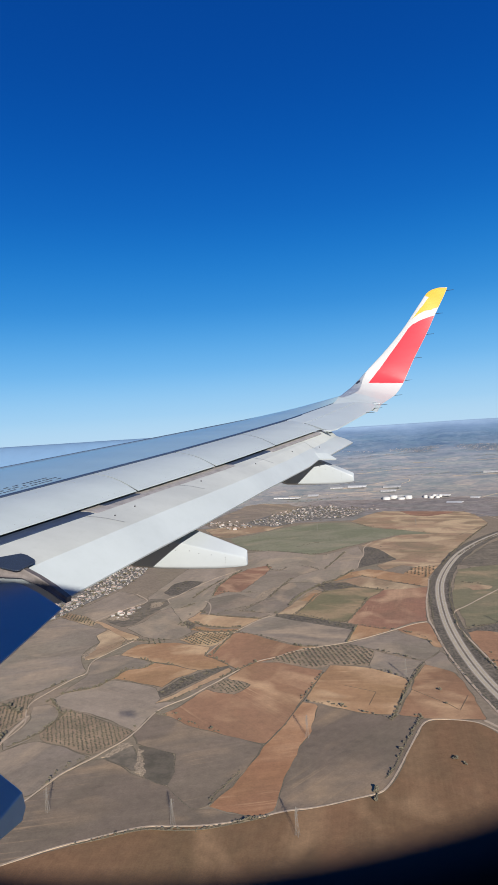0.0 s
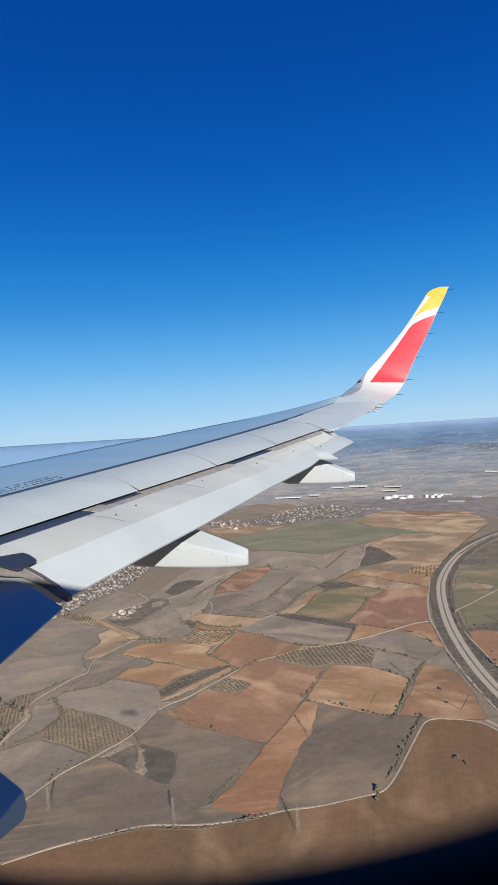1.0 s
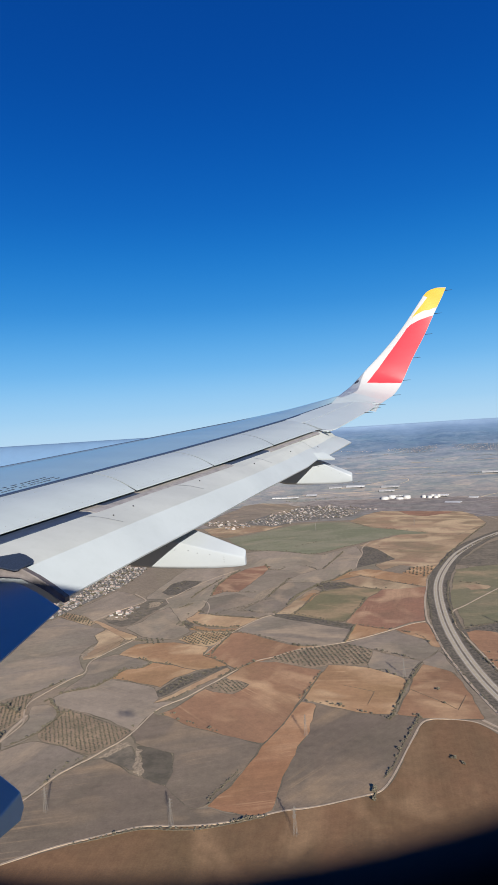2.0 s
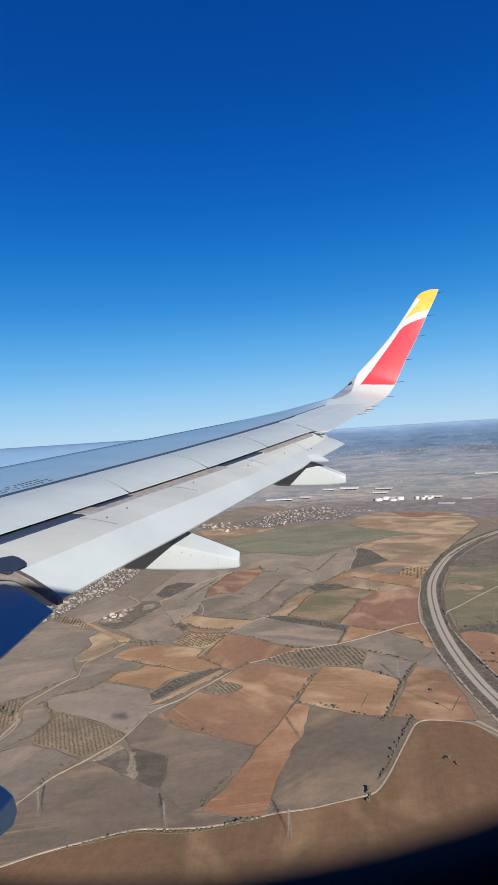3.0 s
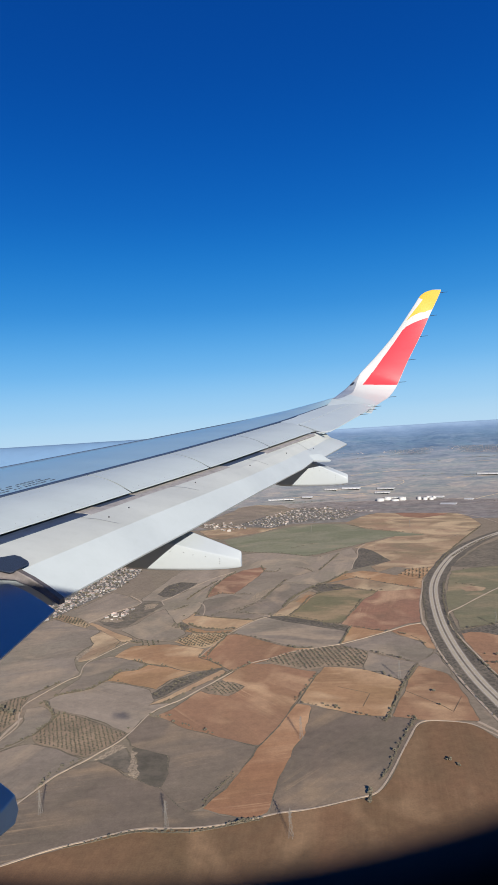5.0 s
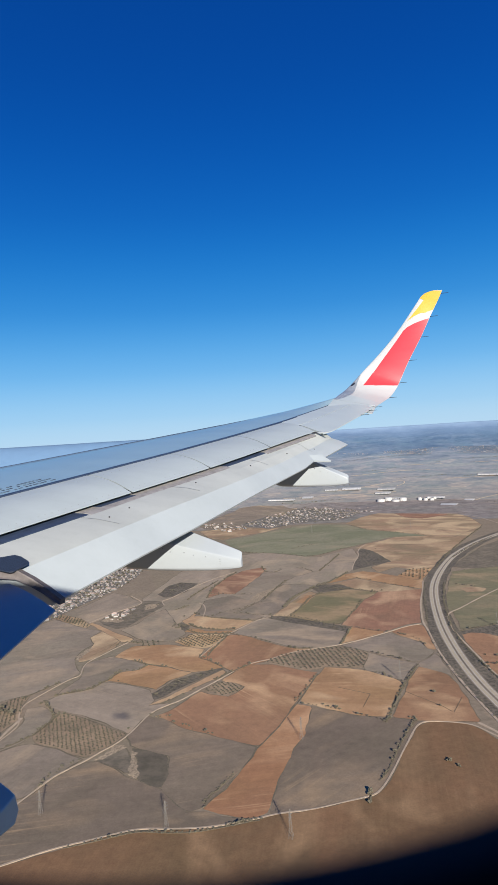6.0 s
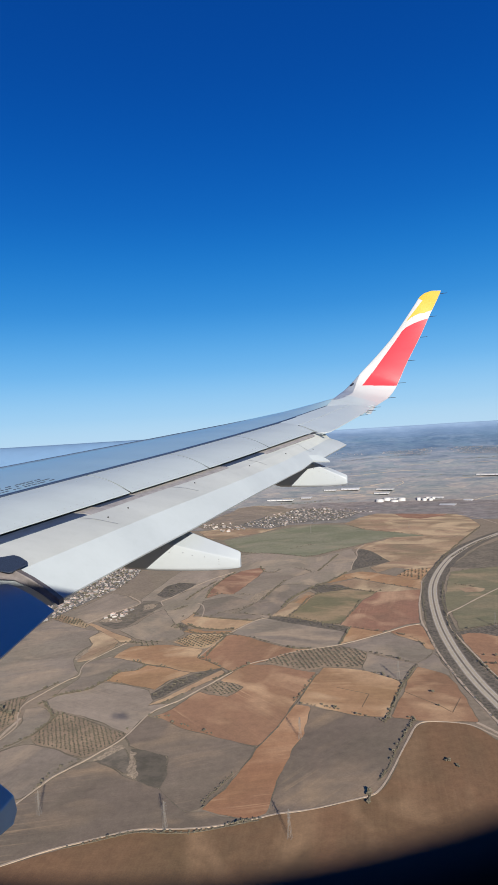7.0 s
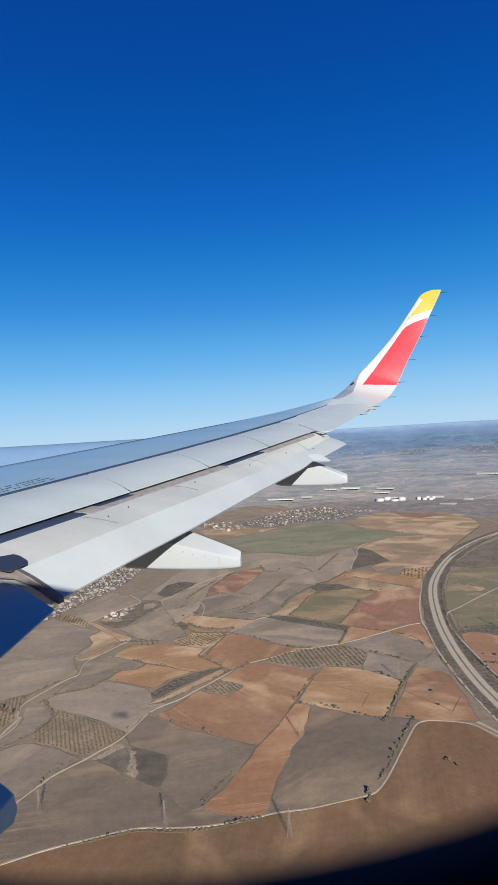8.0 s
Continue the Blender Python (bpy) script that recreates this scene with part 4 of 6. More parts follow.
def seam(name, line, a, b, wide, rise_z, mat, label):
    """A thin strip lying along a line of the upper skin."""
    def at(s):
        x = line(s)
        z = deck(s) + 0.04 * chord(s) + rise_z
        return [(x - wide * 0.4, s, z + 0.002), (x, s, z + 0.004), (x + wide * 0.6, s, z + 0.002), (x + wide * 0.6, s, z - 0.03), (x - wide * 0.4, s, z - 0.03)]
    loft(name, at, spread(a, b, 24), mat, label)


seam("hinge_seal", lambda s: hinge_x(s) + 0.03, 3.6, 11.4, 0.075, 0.004, SEAM, "dark seal along the spoiler hinge")
seam("hinge_seal", lambda s: hinge_x(s) + 0.02, 11.4, 13.45, 0.045, 0.004, SEAM, "dark seal along the outer panel")
seam("slat_edge", lambda s: crest_x(s) + 0.03, 4.0, 13.3, 0.032, 0.02, SEAM, "thin dark rear edge of the slats")

# Spoiler panels, each cut square to the hinge.
PANELS = [(3.2, 4.62), (4.66, 6.4), (6.42, 7.6), (7.62, 8.9), (8.92, 10.15)]


def spoiler(a, b):
    rows = []
    n, k = 10, 7
    for i in range(n):
        e = a + (b - a) * i / (n - 1)
        h = e * 1.065
        row = []
        for j in range(k):
            u = j / (k - 1)
            s = h + (e - h) * u
            x = (hinge_x(h) + 0.065) * (1 - u) + shroud_x(e) * u
            c = chord(s)
            z = deck(s) + 0.04 * c * (1 - u) - 0.008 * (1 - u) + 0.012 * c * math.sin(math.pi * u)
            row.append((x, s, z))
        low = [(x, s, z - 0.004 - 0.05 * (1 - j / (k - 1))) for j, (x, s, z) in enumerate(row)][::-1]
        rows.append(row + low)
    v, f = grid(rows, True, True)
    me = fix_normals(mesh_of("spoiler", v, f, SPOILER, True))
    me.set_sharp_from_angle(angle=radians(35))
    return part("spoiler", me, airliner, "light grey spoiler panel, closed")


for a, b in PANELS:
    spoiler(a, b)


# The outer wing behind the hinge line, with the aileron.
def outer_row(s, u0, u1, drop, thick):
    c = chord(s)
    h = min(13.6, s * 1.06)
    x0, x1 = hinge_x(h) + 0.03, tip_x(s)
    pts = []
    for k in (0, 0.25, 0.5, 0.75, 1):
        u = u0 + (u1 - u0) * k
        pts.append((x0 + (x1 - x0) * u, h + (s - h) * u, deck(h + (s - h) * u) + 0.04 * c * (1 - u) - 0.06 * u + 0.02 * math.sin(math.pi * u) - drop * k))
    return pts + [(x, y, z - thick * (1 - 0.8 * i / 4)) for i, (x, y, z) in enumerate(pts)][::-1]


loft("outer_wing_panel", lambda s: outer_row(s, 0, 0.42, 0, 0.16), spread(10.2, 13.6, 16), OUTER, "light grey fixed panel ahead of the aileron")
loft("aileron_gap", lambda s: [(x, y, z - 0.008) for x, y, z in outer_row(s, 0.38, 0.48, 0, 0.08)], spread(10.3, 13.55, 16), SEAM, "dark gap ahead of the aileron")
loft("aileron", lambda s: outer_row(s, 0.44, 1, 0.0, 0.1), spread(10.3, 13.6, 16), OUTER, "light grey aileron")


def flap_section(s):
    x0, x1, x2 = shroud_x(s), fold_x(s), flap_x(s)
    c = chord(s)
    z0, z2 = deck(s) - 0.04, deck(s) - 0.111 * c - 0.03 * min(1, max(0, (s - 7.8) / 1.2))
    t = (x1 - x0) / (x2 - x0)
    z1 = deck(s) - 0.040 * c - 0.05 * min(1, max(0, 1 - t))
    thin = min(1, max(0, (s - 9.4) / 1.5))          # the flap runs out to a thin corner
    z0 -= 0.01 * thin
    z1 += thin * (z0 + (z2 - z0) * t - z1)
    z1 -= 0.045 * min(1, max(0, (s - 6.5) / 2.2))
    plain_x = float(np.interp(s, [9.0, 9.62], [-2.47, -2.335])) if 9.0 < s < 9.62 else x2
    z2 += 0.45 * (x2 - plain_x) * (z2 - z1) / (plain_x - x1)        # the tab goes on in the slope of the flap
    low = 1 - 0.8 * thin
    mid = ((x0 + x1) / 2, (z0 + z1) / 2 + 0.018 * low)
    q = [(x0 - 0.35, z0 - 0.045 * c * (0.6 + 0.4 * low)), (x0 - 0.28, z0 - 0.03), (x0 - 0.1, z0 - 0.008), (x0, z0), mid, (x1, z1), ((x1 + x2) / 2, (z1 + z2) / 2 + 0.012), (x2, z2),
         (x2 - 0.01, z2 - 0.018), ((x1 + x2) / 2 - 0.15, (z1 + z2) / 2 - 0.03 * c * low), (x0, z0 - 0.07 * c * low)]
    skew = 0.28 * max(0, 1 - (s - 4.3) / 1.2)
    return [(x, s + skew * min(1, max(0, (x - x0) / (x2 - x0))), z) for x, z in q]


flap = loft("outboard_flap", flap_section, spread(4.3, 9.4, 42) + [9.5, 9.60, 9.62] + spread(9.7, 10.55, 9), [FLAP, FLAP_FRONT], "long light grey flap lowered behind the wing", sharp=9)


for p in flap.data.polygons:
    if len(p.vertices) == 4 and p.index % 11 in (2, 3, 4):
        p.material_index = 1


def seal_section(s):
    x = shroud_x(s)
    z = deck(s) - 0.03
    w = float(np.interp(s, [5.7, 6.6, 8.7, 10.2], [0.15, 0.13, 0.08, 0.05]))
    return [(x - 0.1, s, z), (x + w * 0.5, s, z - 0.012), (x + w, s, z - 0.03), (x + w - 0.02, s, z - 0.05), (x - 0.1, s, z - 0.05)]


for a, b in ((5.74, 7.85), (8.72, 10.1)):
    loft("flap_seal", seal_section, spread(a, b, 12), SEAL, "worn metal seal strip along the flap")


# Inboard flap, in the shade of the fuselage.
def inner_section(u):
    fx, fy, bx, by = -4.60 + 0.56 * u, -0.2 + 4.74 * u, -2.45 - 0.65 * u, -0.2 + 4.23 * u
    pts = []
    for k in (0, 0.2, 0.4, 0.6, 0.8, 1):
        x, y = fx + (bx - fx) * k, fy + (by - fy) * k
        pts.append((x, y, deck(y) - 0.30 + 0.03 * math.sin(math.pi * k)))
    return pts + [(x, y, z - 0.01 - 0.13 * (1 - i / 5) * (1 - 0.3 * (1 - i / 5))) for i, (x, y, z) in enumerate(pts)][::-1]


loft("inboard_flap", inner_section, spread(0, 1, 26), FLAP, "lowered flap in the blue shade of the fuselage")


def flap_top(x, s, lift=0.005):
    """A point on the flap's upper face."""
    q = flap_section(s)[2:8]
    return (x, s, float(np.interp(x, [p[0] for p in q], [p[2] for p in q])) + lift)


def flap_patch(name, mat, label, corners):
    n = len(corners)
    c = (sum(x for x, _ in corners) / n, sum(s for _, s in corners) / n)
    rim = [flap_top(x, s) for x, s in corners]
    v = rim + [flap_top(*c)] + [(x, s, z - 0.009) for x, s, z in rim]
    f = [(i, (i + 1) % n, n) for i in range(n)] + [(i, (i + 1) % n, n + 1 + (i + 1) % n, n + 1 + i) for i in range(n)]
    part(name, fix_normals(mesh_of(name, v, f, mat)), airliner, label)


flap_patch("dark_cover", COVER, "dark navy speckled cover on the flap corner", [(-4.110, 4.512), (-3.985, 4.668), (-3.920, 4.671), (-3.818, 4.640), (-3.790, 4.600), (-3.799, 4.557), (-3.819, 4.441), (-3.844, 4.417), (-3.969, 4.400), (-4.092, 4.400)])


def plate_section(u):
    """The scuffed rib that closes the flap's inner end."""
    x = -4.55 + 1.16 * u
    x0, x2 = shroud_x(4.4), flap_x(4.4)
    s = 4.30 + 0.27 * min(1, max(0, (x - x0) / (x2 - x0)))
    z = flap_top(x, s)[2]
    h = 0.15 - 0.10 * u
    return [(x, s + 0.05, z - 0.012), (x, s - 0.005, z - 0.012), (x, s - 0.012, z - h * 0.35), (x, s - 0.012, z - h * 0.6), (x, s - 0.03, z - h), (x, s + 0.05, z - h)]


loft("flap_end_plate", plate_section, spread(0, 0.95, 10), PLATE, "scuffed brown metal plate closing the end of the flap")


def slot_section(wide):
    def at(s):
        x = shroud_x(s)
        return [flap_top(x - 0.06, s, 0.012), flap_top(x + wide * 0.5, s, 0.008), flap_top(x + wide, s, 0.006), flap_top(x + wide, s, -0.03), flap_top(x - 0.06, s, -0.03)]
    return at


# Dark strips laid on the flap paint the shade inside the open slot.
for a, b, wide in ((4.62, 5.72, 0.13), (5.95, 6.42, 0.04), (7.85, 8.72, 0.045)):
    loft("slot_seal", slot_section(wide), spread(a, b, 8), SEAM, "dark open slot ahead of the flap")


# Flap track fairings: a pointed body with a ridge, blunt at the tail.
def fairing(s, xs, tops, lows, half, mat, end, facet):
    rows = []
    for x, t, l in zip(xs, tops, lows):
        h = half * (end + (1 - end) * min(1, (xs[-1] - x) / 1.0) ** 0.8)
        m = (t + l) / 2
        rows.append([(x, s - h * 0.86, t - 0.03 - facet * h / half), (x, s - h, m - 0.35 * facet * h / half), (x, s - h * 0.96, l + 0.025), (x, s - h * 0.75, l), (x, s + h * 0.75, l), (x, s + h, m), (x, s + h * 0.85, t + 0.035)])
    v, f = grid(rows, True, True)
    me = fix_normals(mesh_of("flap_track_fairing", v, f, mat, True))
    me.set_sharp_from_angle(angle=radians(24))
    fair = part("flap_track_fairing", me, airliner, "white flap track fairing with a blunt tail")
    for k, up in () if not facet else ((0.13, 0.3), (0.13, 0.5), (0.13, 0.7), (0.22, 0.75), (0.30, 0.72), (0.36, 0.78), (0.45, 0.7), (0.5, 0.8), (0.56, 0.72), (0.6, 0.84)):
        x = xs[-1] - k * (xs[-1] - xs[0])
        t, l = float(np.interp(x, xs, tops)), float(np.interp(x, xs, lows))
        h = half * (end + (1 - end) * min(1, (xs[-1] - x)) ** 0.8)
        z = l + 0.03 + (t - 0.03 - 1.1 * facet * h / half - l - 0.03) * up
        v, f = rod((x, s - h * 1.01, z), (x, s - h * 0.9, z), 0.0048, 6)
        part("rivet", mesh_of("rivet", v, f, FLAP_RIVET), fair)
    mod = fair.modifiers.new("soft", "BEVEL")
    mod.width, mod.segments, mod.limit_method = 0.009, 2, "ANGLE"
    return fair


def fairing_at(s, tail, top, low, length, half, slope, mat=WHITE, end=0.14, facet=0.085, droop=0.0):
    xs = [tail - length * k for k in (1, 0.75, 0.55, 0.38, 0.2, 0.08, 0.02, 0)]
    tops = [top + slope * (tail - x) for x in xs[:-1]] + [top - 0.006]
    lows = [low + 0.10, low - 0.0, low - 0.015, low - 0.02, low - 0.02, low - 0.01, low, low + 0.008]
    lows = [z + droop * (tail - x) for x, z in zip(xs, lows)]
    tops = [min(t, deck(s) - 0.12) for t in tops]
    fairing(s, xs, tops, lows, half, mat, end, facet)


fairing_at(6.44, -2.52, -1.282, -1.422, 1.70, 0.19, 0.315)
fairing_at(9.735, -1.994, -0.742, -0.846, 1.37, 0.161, 0.41, facet=-0.08)
# Darker blue-grey paint here imitates shade on a fairing that is white itself.
fairing_at(2.82, -2.625, -2.0, -2.14, 1.9, 0.17, 0.52, WING, 0.9, 0.0, 0.42)

# ---- winglet ----
STATIONS = [  # outboard, front x, front z, rear x, rear z
    (13.50, -2.985, 0.620, -2.095, 0.410), (14.2, -2.997, 0.738, -2.031, 0.532), (14.7, -2.939, 0.873, -1.986, 0.618), (15.05, -2.812, 1.068, -1.911, 0.764),
    (15.25, -2.595, 1.332, -1.823, 0.948), (15.38, -2.266, 1.668, -1.606, 1.418), (15.48, -1.833, 2.147, -1.304, 1.970), (15.57, -1.396, 2.738, -1.069, 2.450),
    (15.6, -1.274, 2.911, -0.945, 2.686), (15.61, -1.155, 3.001, -0.861, 2.845), (15.62, -0.976, 3.044, -0.777, 3.024),
]
SPANWISE = [0]
for p, q in zip(STATIONS, STATIONS[1:]):
    SPANWISE.append(SPANWISE[-1] + math.dist((p[0], (p[2] + p[4]) / 2), (q[0], (q[2] + q[4]) / 2)))
LENGTH = SPANWISE[-1]


def winglet_at(v):
    """Front and rear point and the outward normal at a length v along the blade, by a smooth curve through the stations."""
    v = min(max(v, 0), LENGTH)
    i = min(max(j for j, s in enumerate(SPANWISE) if s <= v), len(STATIONS) - 2)
    w = (v - SPANWISE[i]) / (SPANWISE[i + 1] - SPANWISE[i])
    four = [np.array(STATIONS[min(max(i + d, 0), len(STATIONS) - 1)]) for d in (-1, 0, 1, 2)]
    m1, m2 = (four[2] - four[0]) / 2, (four[3] - four[1]) / 2
    p = (2 * w ** 3 - 3 * w ** 2 + 1) * four[1] + (w ** 3 - 2 * w ** 2 + w) * m1 + (3 * w ** 2 - 2 * w ** 3) * four[2] + (w ** 3 - w ** 2) * m2
    t = (-3 * w ** 2 + 4 * w - 1) * 0 + (four[2] - four[1])
    front, rear = Vector((p[1], p[0], p[2])), Vector((p[3], p[0], p[4]))
    up = Vector((0, t[0], (t[2] + t[4]) / 2)).normalized()
    out = Vector((0, up.z, -up.y))
    return front, rear, out


def blade(u, v, lift, side=-1):
    front, rear, out = winglet_at(v)
    c = (rear - front).length
    thick = 0.055 * c * min(1, 0.08 + v / 0.7) * (2.6 * math.sqrt(max(u, 0)) - 2.2 * u - 0.4 * u * u) + 0.004
    return front.lerp(rear, u) + out * side * (thick + lift)


US = [0, 0.01, 0.03, 0.07, 0.13, 0.22, 0.34, 0.48, 0.62, 0.76, 0.9, 1.0]
rows = [[blade(u, v, 0) for u in US] + [blade(u, v, 0, 1) for u in US[::-1][:-1]] for v in spread(0, LENGTH, 60)]
rows.insert(0, [p + Vector((0, -0.6, -0.16)) for p in rows[0]])
wv, wf = grid(rows, True, True)
wme = fix_normals(mesh_of("winglet", wv, wf, [WINGLET_WHITE, OUTER], True))
for p in wme.polygons:
    if p.index < 3 * len(rows[0]):
        p.material_index = 1
wme.set_sharp_from_angle(angle=radians(50))
winglet = part("winglet", wme, airliner, "white upswept winglet with red and yellow panels")


def paint_panel(name, mat, label, bottom, top):
    """A painted area on the blade's inner face between a lower and an upper edge, given as (chordwise, lengthwise) points."""
    def edge(pts, w):
        k = [i / (len(pts) - 1) for i in range(len(pts))]
        return np.array([np.interp(w, k, [p[0] for p in pts]), np.interp(w, k, [p[1] for p in pts])])
    rows = []
    for i in range(33):
        k = i / 32
        rows.append([blade(*(edge(bottom, j / 20) * (1 - k) + edge(top, j / 20) * k), 0.003) for j in range(21)])
    v, f = grid(rows)
    part(name, fix_normals(mesh_of(name, v, f, mat, True)), winglet, label)


paint_panel("red_panel", RED, "bright red paint", [(0.292, 1.491), (0.52, 1.61), (0.76, 1.735), (0.996, 1.862)], [(0.20, 2.91), (0.26, 2.995), (0.45, 3.095), (0.70, 3.204), (0.996, 3.345)])
paint_panel("yellow_panel", YELLOW, "golden yellow paint", [(0.104, 3.083), (0.225, 3.185), (0.471, 3.327), (0.74, 3.425), (0.99, 3.51)], [(0.27, 3.598), (0.40, 3.64), (0.6, 3.66), (0.8, 3.68), (0.995, 3.70)])
paint_panel("yellow_tip", YELLOW, "golden yellow paint at the tip", [(0.01, 3.590), (0.27, 3.598), (0.40, 3.64), (0.6, 3.66), (0.8, 3.68), (0.995, 3.70)], [(0.01, 3.838), (0.995, 3.838)])


def root_panel():
    rows = [[blade(0.99 * j / 14, SPANWISE[1] * (0.95 - 0.35 * j / 14) * i / 11, 0.003) for j in range(15)] for i in range(12)]
    v, f = grid(rows)
    part("root_panel", fix_normals(mesh_of("root_panel", v, f, OUTER, True)), winglet, "grey paint at the winglet root")


root_panel()


def edge_strip(v0, v1):
    rows = []
    for i in range(25):
        k = i / 24
        wide = 0.26 * math.sin(math.pi * (0.10 + 0.86 * k))
        rows.append([blade(u * wide, v0 + (v1 - v0) * k, 0.003) for u in (1, 0.8, 0.6, 0.4, 0.2, 0.05, 0)] + [blade(0.3 * wide, v0 + (v1 - v0) * k, 0.003, 1)])
    v, f = grid(rows)
    part("leading_edge", fix_normals(mesh_of("leading_edge", v, f, BARE, True)), winglet, "bare metal leading edge")


edge_strip(0.0, 1.78)


def oval(name, mat, label, v_mid, u_mid, long, wide, lift):
    """A flat oval glass or rim let into the blade's leading edge."""
    n = 20
    rim = [blade(max(0.005, u_mid + wide * math.sin(math.tau * i / n)), v_mid + long * math.cos(math.tau * i / n), lift) for i in range(n)]
    mid = blade(u_mid, v_mid, lift + 0.006)
    part(name, fix_normals(mesh_of(name, rim + [mid], [(i, (i + 1) % n, n) for i in range(n)], mat, True)), winglet, label)


V_LENS = 1.44
oval("lens_rim", BARE, "grey rim round the lens", V_LENS, 0.085, 0.12, 0.055, 0.005)
oval("navigation_light", GLASS_DARK, "small dark lens at the winglet root", V_LENS, 0.065, 0.085, 0.035, 0.010)


# A hinge fitting at the inner end of the aileron and a small white light fairing at the tip.
def fitting(name, mat, label, x, s, long, wide, high):
    z = deck(s) - 0.035
    rows = []
    for k in (0, 0.15, 0.5, 0.85, 1):
        w, h = wide * (0.35 + 0.65 * math.sin(math.pi * (0.1 + 0.8 * k))), high * (0.4 + 0.6 * math.sin(math.pi * (0.1 + 0.8 * k)))
        rows.append([(x + long * k, s + w * math.cos(a), z + h * math.sin(a)) for a in (0, 0.6, 1.2, 1.9, 2.5, math.pi, 4.0, 5.4)])
    v, f = grid(rows, True, True)
    part(name, fix_normals(mesh_of(name, v, f, mat, True)), airliner, label)


fitting("aileron_fitting", BLACK, "dark gap beside the aileron's hinge fitting", -2.66, 10.24, 0.20, 0.025, 0.014)
fitting("aileron_fitting", WHITE, "white hinge fitting between flap and aileron", -2.56, 10.20, 0.20, 0.03, 0.016)
fitting("light_fairing", WHITE, "small white light fairing at the wing tip", -2.26, 13.38, 0.15, 0.016, 0.02)

# Static wicks along the rear edges.
def wick(at):
    me = mesh_of("static_wick", *merge([rod(at, at + Vector((0.17, 0, 0.0)), 0.007, 6, 0.004)]), BLACK)
    part("static_wick", me, airliner)


for v in (SPANWISE[4] + 0.02, SPANWISE[5] + 0.05, SPANWISE[6] + 0.02, SPANWISE[7] - 0.0, LENGTH - 0.05):
    wick(winglet_at(v)[1])
for s in (12.3, 12.9, 13.4):
    wick(Vector((tip_x(s) - 0.01, s, deck(s) - 0.065)))
wick(winglet_at(SPANWISE[2])[1])

# Worn stencilled lines ahead of the spoiler hinge: plain bars.
def on_skin(x, s, lift):
    c = chord(s)
    x0, x1 = crest_x(s), hinge_x(s)
    k = (x - x0) / (x1 - x0)
    return deck(s) + 0.045 * c - 0.005 * c * k + 0.012 * c * math.sin(math.pi * k) + lift


for r in range(3):
    s = 5.35 + 0.05 * r
    while s < 6.62:
        w = random.uniform(0.012, 0.04)
        x = hinge_x(s) - 0.12 - 0.10 * r
        v, f = box_net(-0.014, 0.014, -w / 2, w / 2, -0.01, 0)
        part("marking", mesh_of("marking", [(a + x, b + s, c + on_skin(a + x, b + s, 0.003)) for a, b, c in v], f, MARK), airliner)
        s += w + random.choice((0.010, 0.012, 0.016, 0.05))


# Fasteners and small fittings that show as dots on the panels.
def dot(x, y, z, r=0.014):
    v, f = rod((x, y, z - 0.01), (x, y, z + 0.006), r, 7)
    part("fastener", mesh_of("fastener", v, f, BLACK), airliner)


for s, k in ((6.05, 0.45), (7.1, 0.4), (8.1, 0.5), (9.0, 0.55), (5.75, 0.5), (9.7, 0.7)):
    x, y, z = flap_top(shroud_x(s) + k * (flap_x(s) - shroud_x(s)) * 0.8, s)
    dot(x, y, z, 0.008)


# Thin panel joints across the flap and rows of small rivets on the spoilers.
def joint(s, k0, k1, wide=0.008):
    rows = []
    for i in range(8):
        k = k0 + (k1 - k0) * i / 7
        x = shroud_x(s) + k * (flap_x(s) - shroud_x(s))
        rows.append([flap_top(x, s + d + 0.12 * (k - k0), 0.004) for d in (-wide / 2, wide / 2)])
    v, f = grid(rows)
    part("panel_joint", fix_normals(mesh_of("panel_joint", v, f, FLAP_RIVET)), airliner)


for s in (5.62, 6.85, 8.3, 9.5):
    joint(s, 0.12, 0.62)


RIVET = mesh_of("rivet", *rod((0, 0, -0.004), (0, 0, 0.0015), 0.0042, 6), FLAP_RIVET)


def rivets(a, b, u, gap=0.075):
    s = a + 0.08
    while s < b - 0.05:
        h = s * 1.065
        y = h + (s - h) * u
        x = (hinge_x(h) + 0.065) * (1 - u) + shroud_x(s) * u
        c = chord(y)
        z = deck(y) + (0.04 * c - 0.008) * (1 - u) + 0.012 * c * math.sin(math.pi * u)
        part("rivet", RIVET, airliner).matrix_basis = pose(x, y, z)
        s += gap


for a, b in PANELS[1:]:
    rivets(a, b, 0.9)
    rivets(a, b, 0.22, 0.11)

# ---- fuselage and cabin window ----
CENTRE_Y, CENTRE_Z, HULL = -1.89, -0.28, 2.04


def hull():
    stations = [(-21, 0.06), (-20.6, 0.32), (-19.8, 0.6), (-18.6, 0.83), (-17, 0.97), (-15, 1), (-12, 1), (-8, 1), (-4, 1), (-1, 1), (-0.3, 1), (0.3, 1), (1, 1), (4, 1), (7, 1), (10, 0.9), (13, 0.66), (15.5, 0.35), (17, 0.1)]
    n = 96
    rows, faces = [], []
    for x, k in stations:
        up = CENTRE_Z + HULL * (1 - k) * (0.5 if x > 0 else -0.25)
        rows.append([(x, CENTRE_Y + HULL * k * math.cos(math.tau * i / n), up + HULL * k * math.sin(math.tau * i / n)) for i in range(n)])
    v, f = grid(rows, True, True)
    keep = []
    for q in f:
        c = [sum(v[i][k] for i in q) / len(q) for k in range(3)]
        if len(q) == 4 and abs(c[0]) < 0.29 and c[1] > 0 and abs(c[2]) < 0.26:
            continue
        keep.append(q)
    part("fuselage", fix_normals(mesh_of("fuselage", v, keep, [WHITE], True)), airliner, "white fuselage")


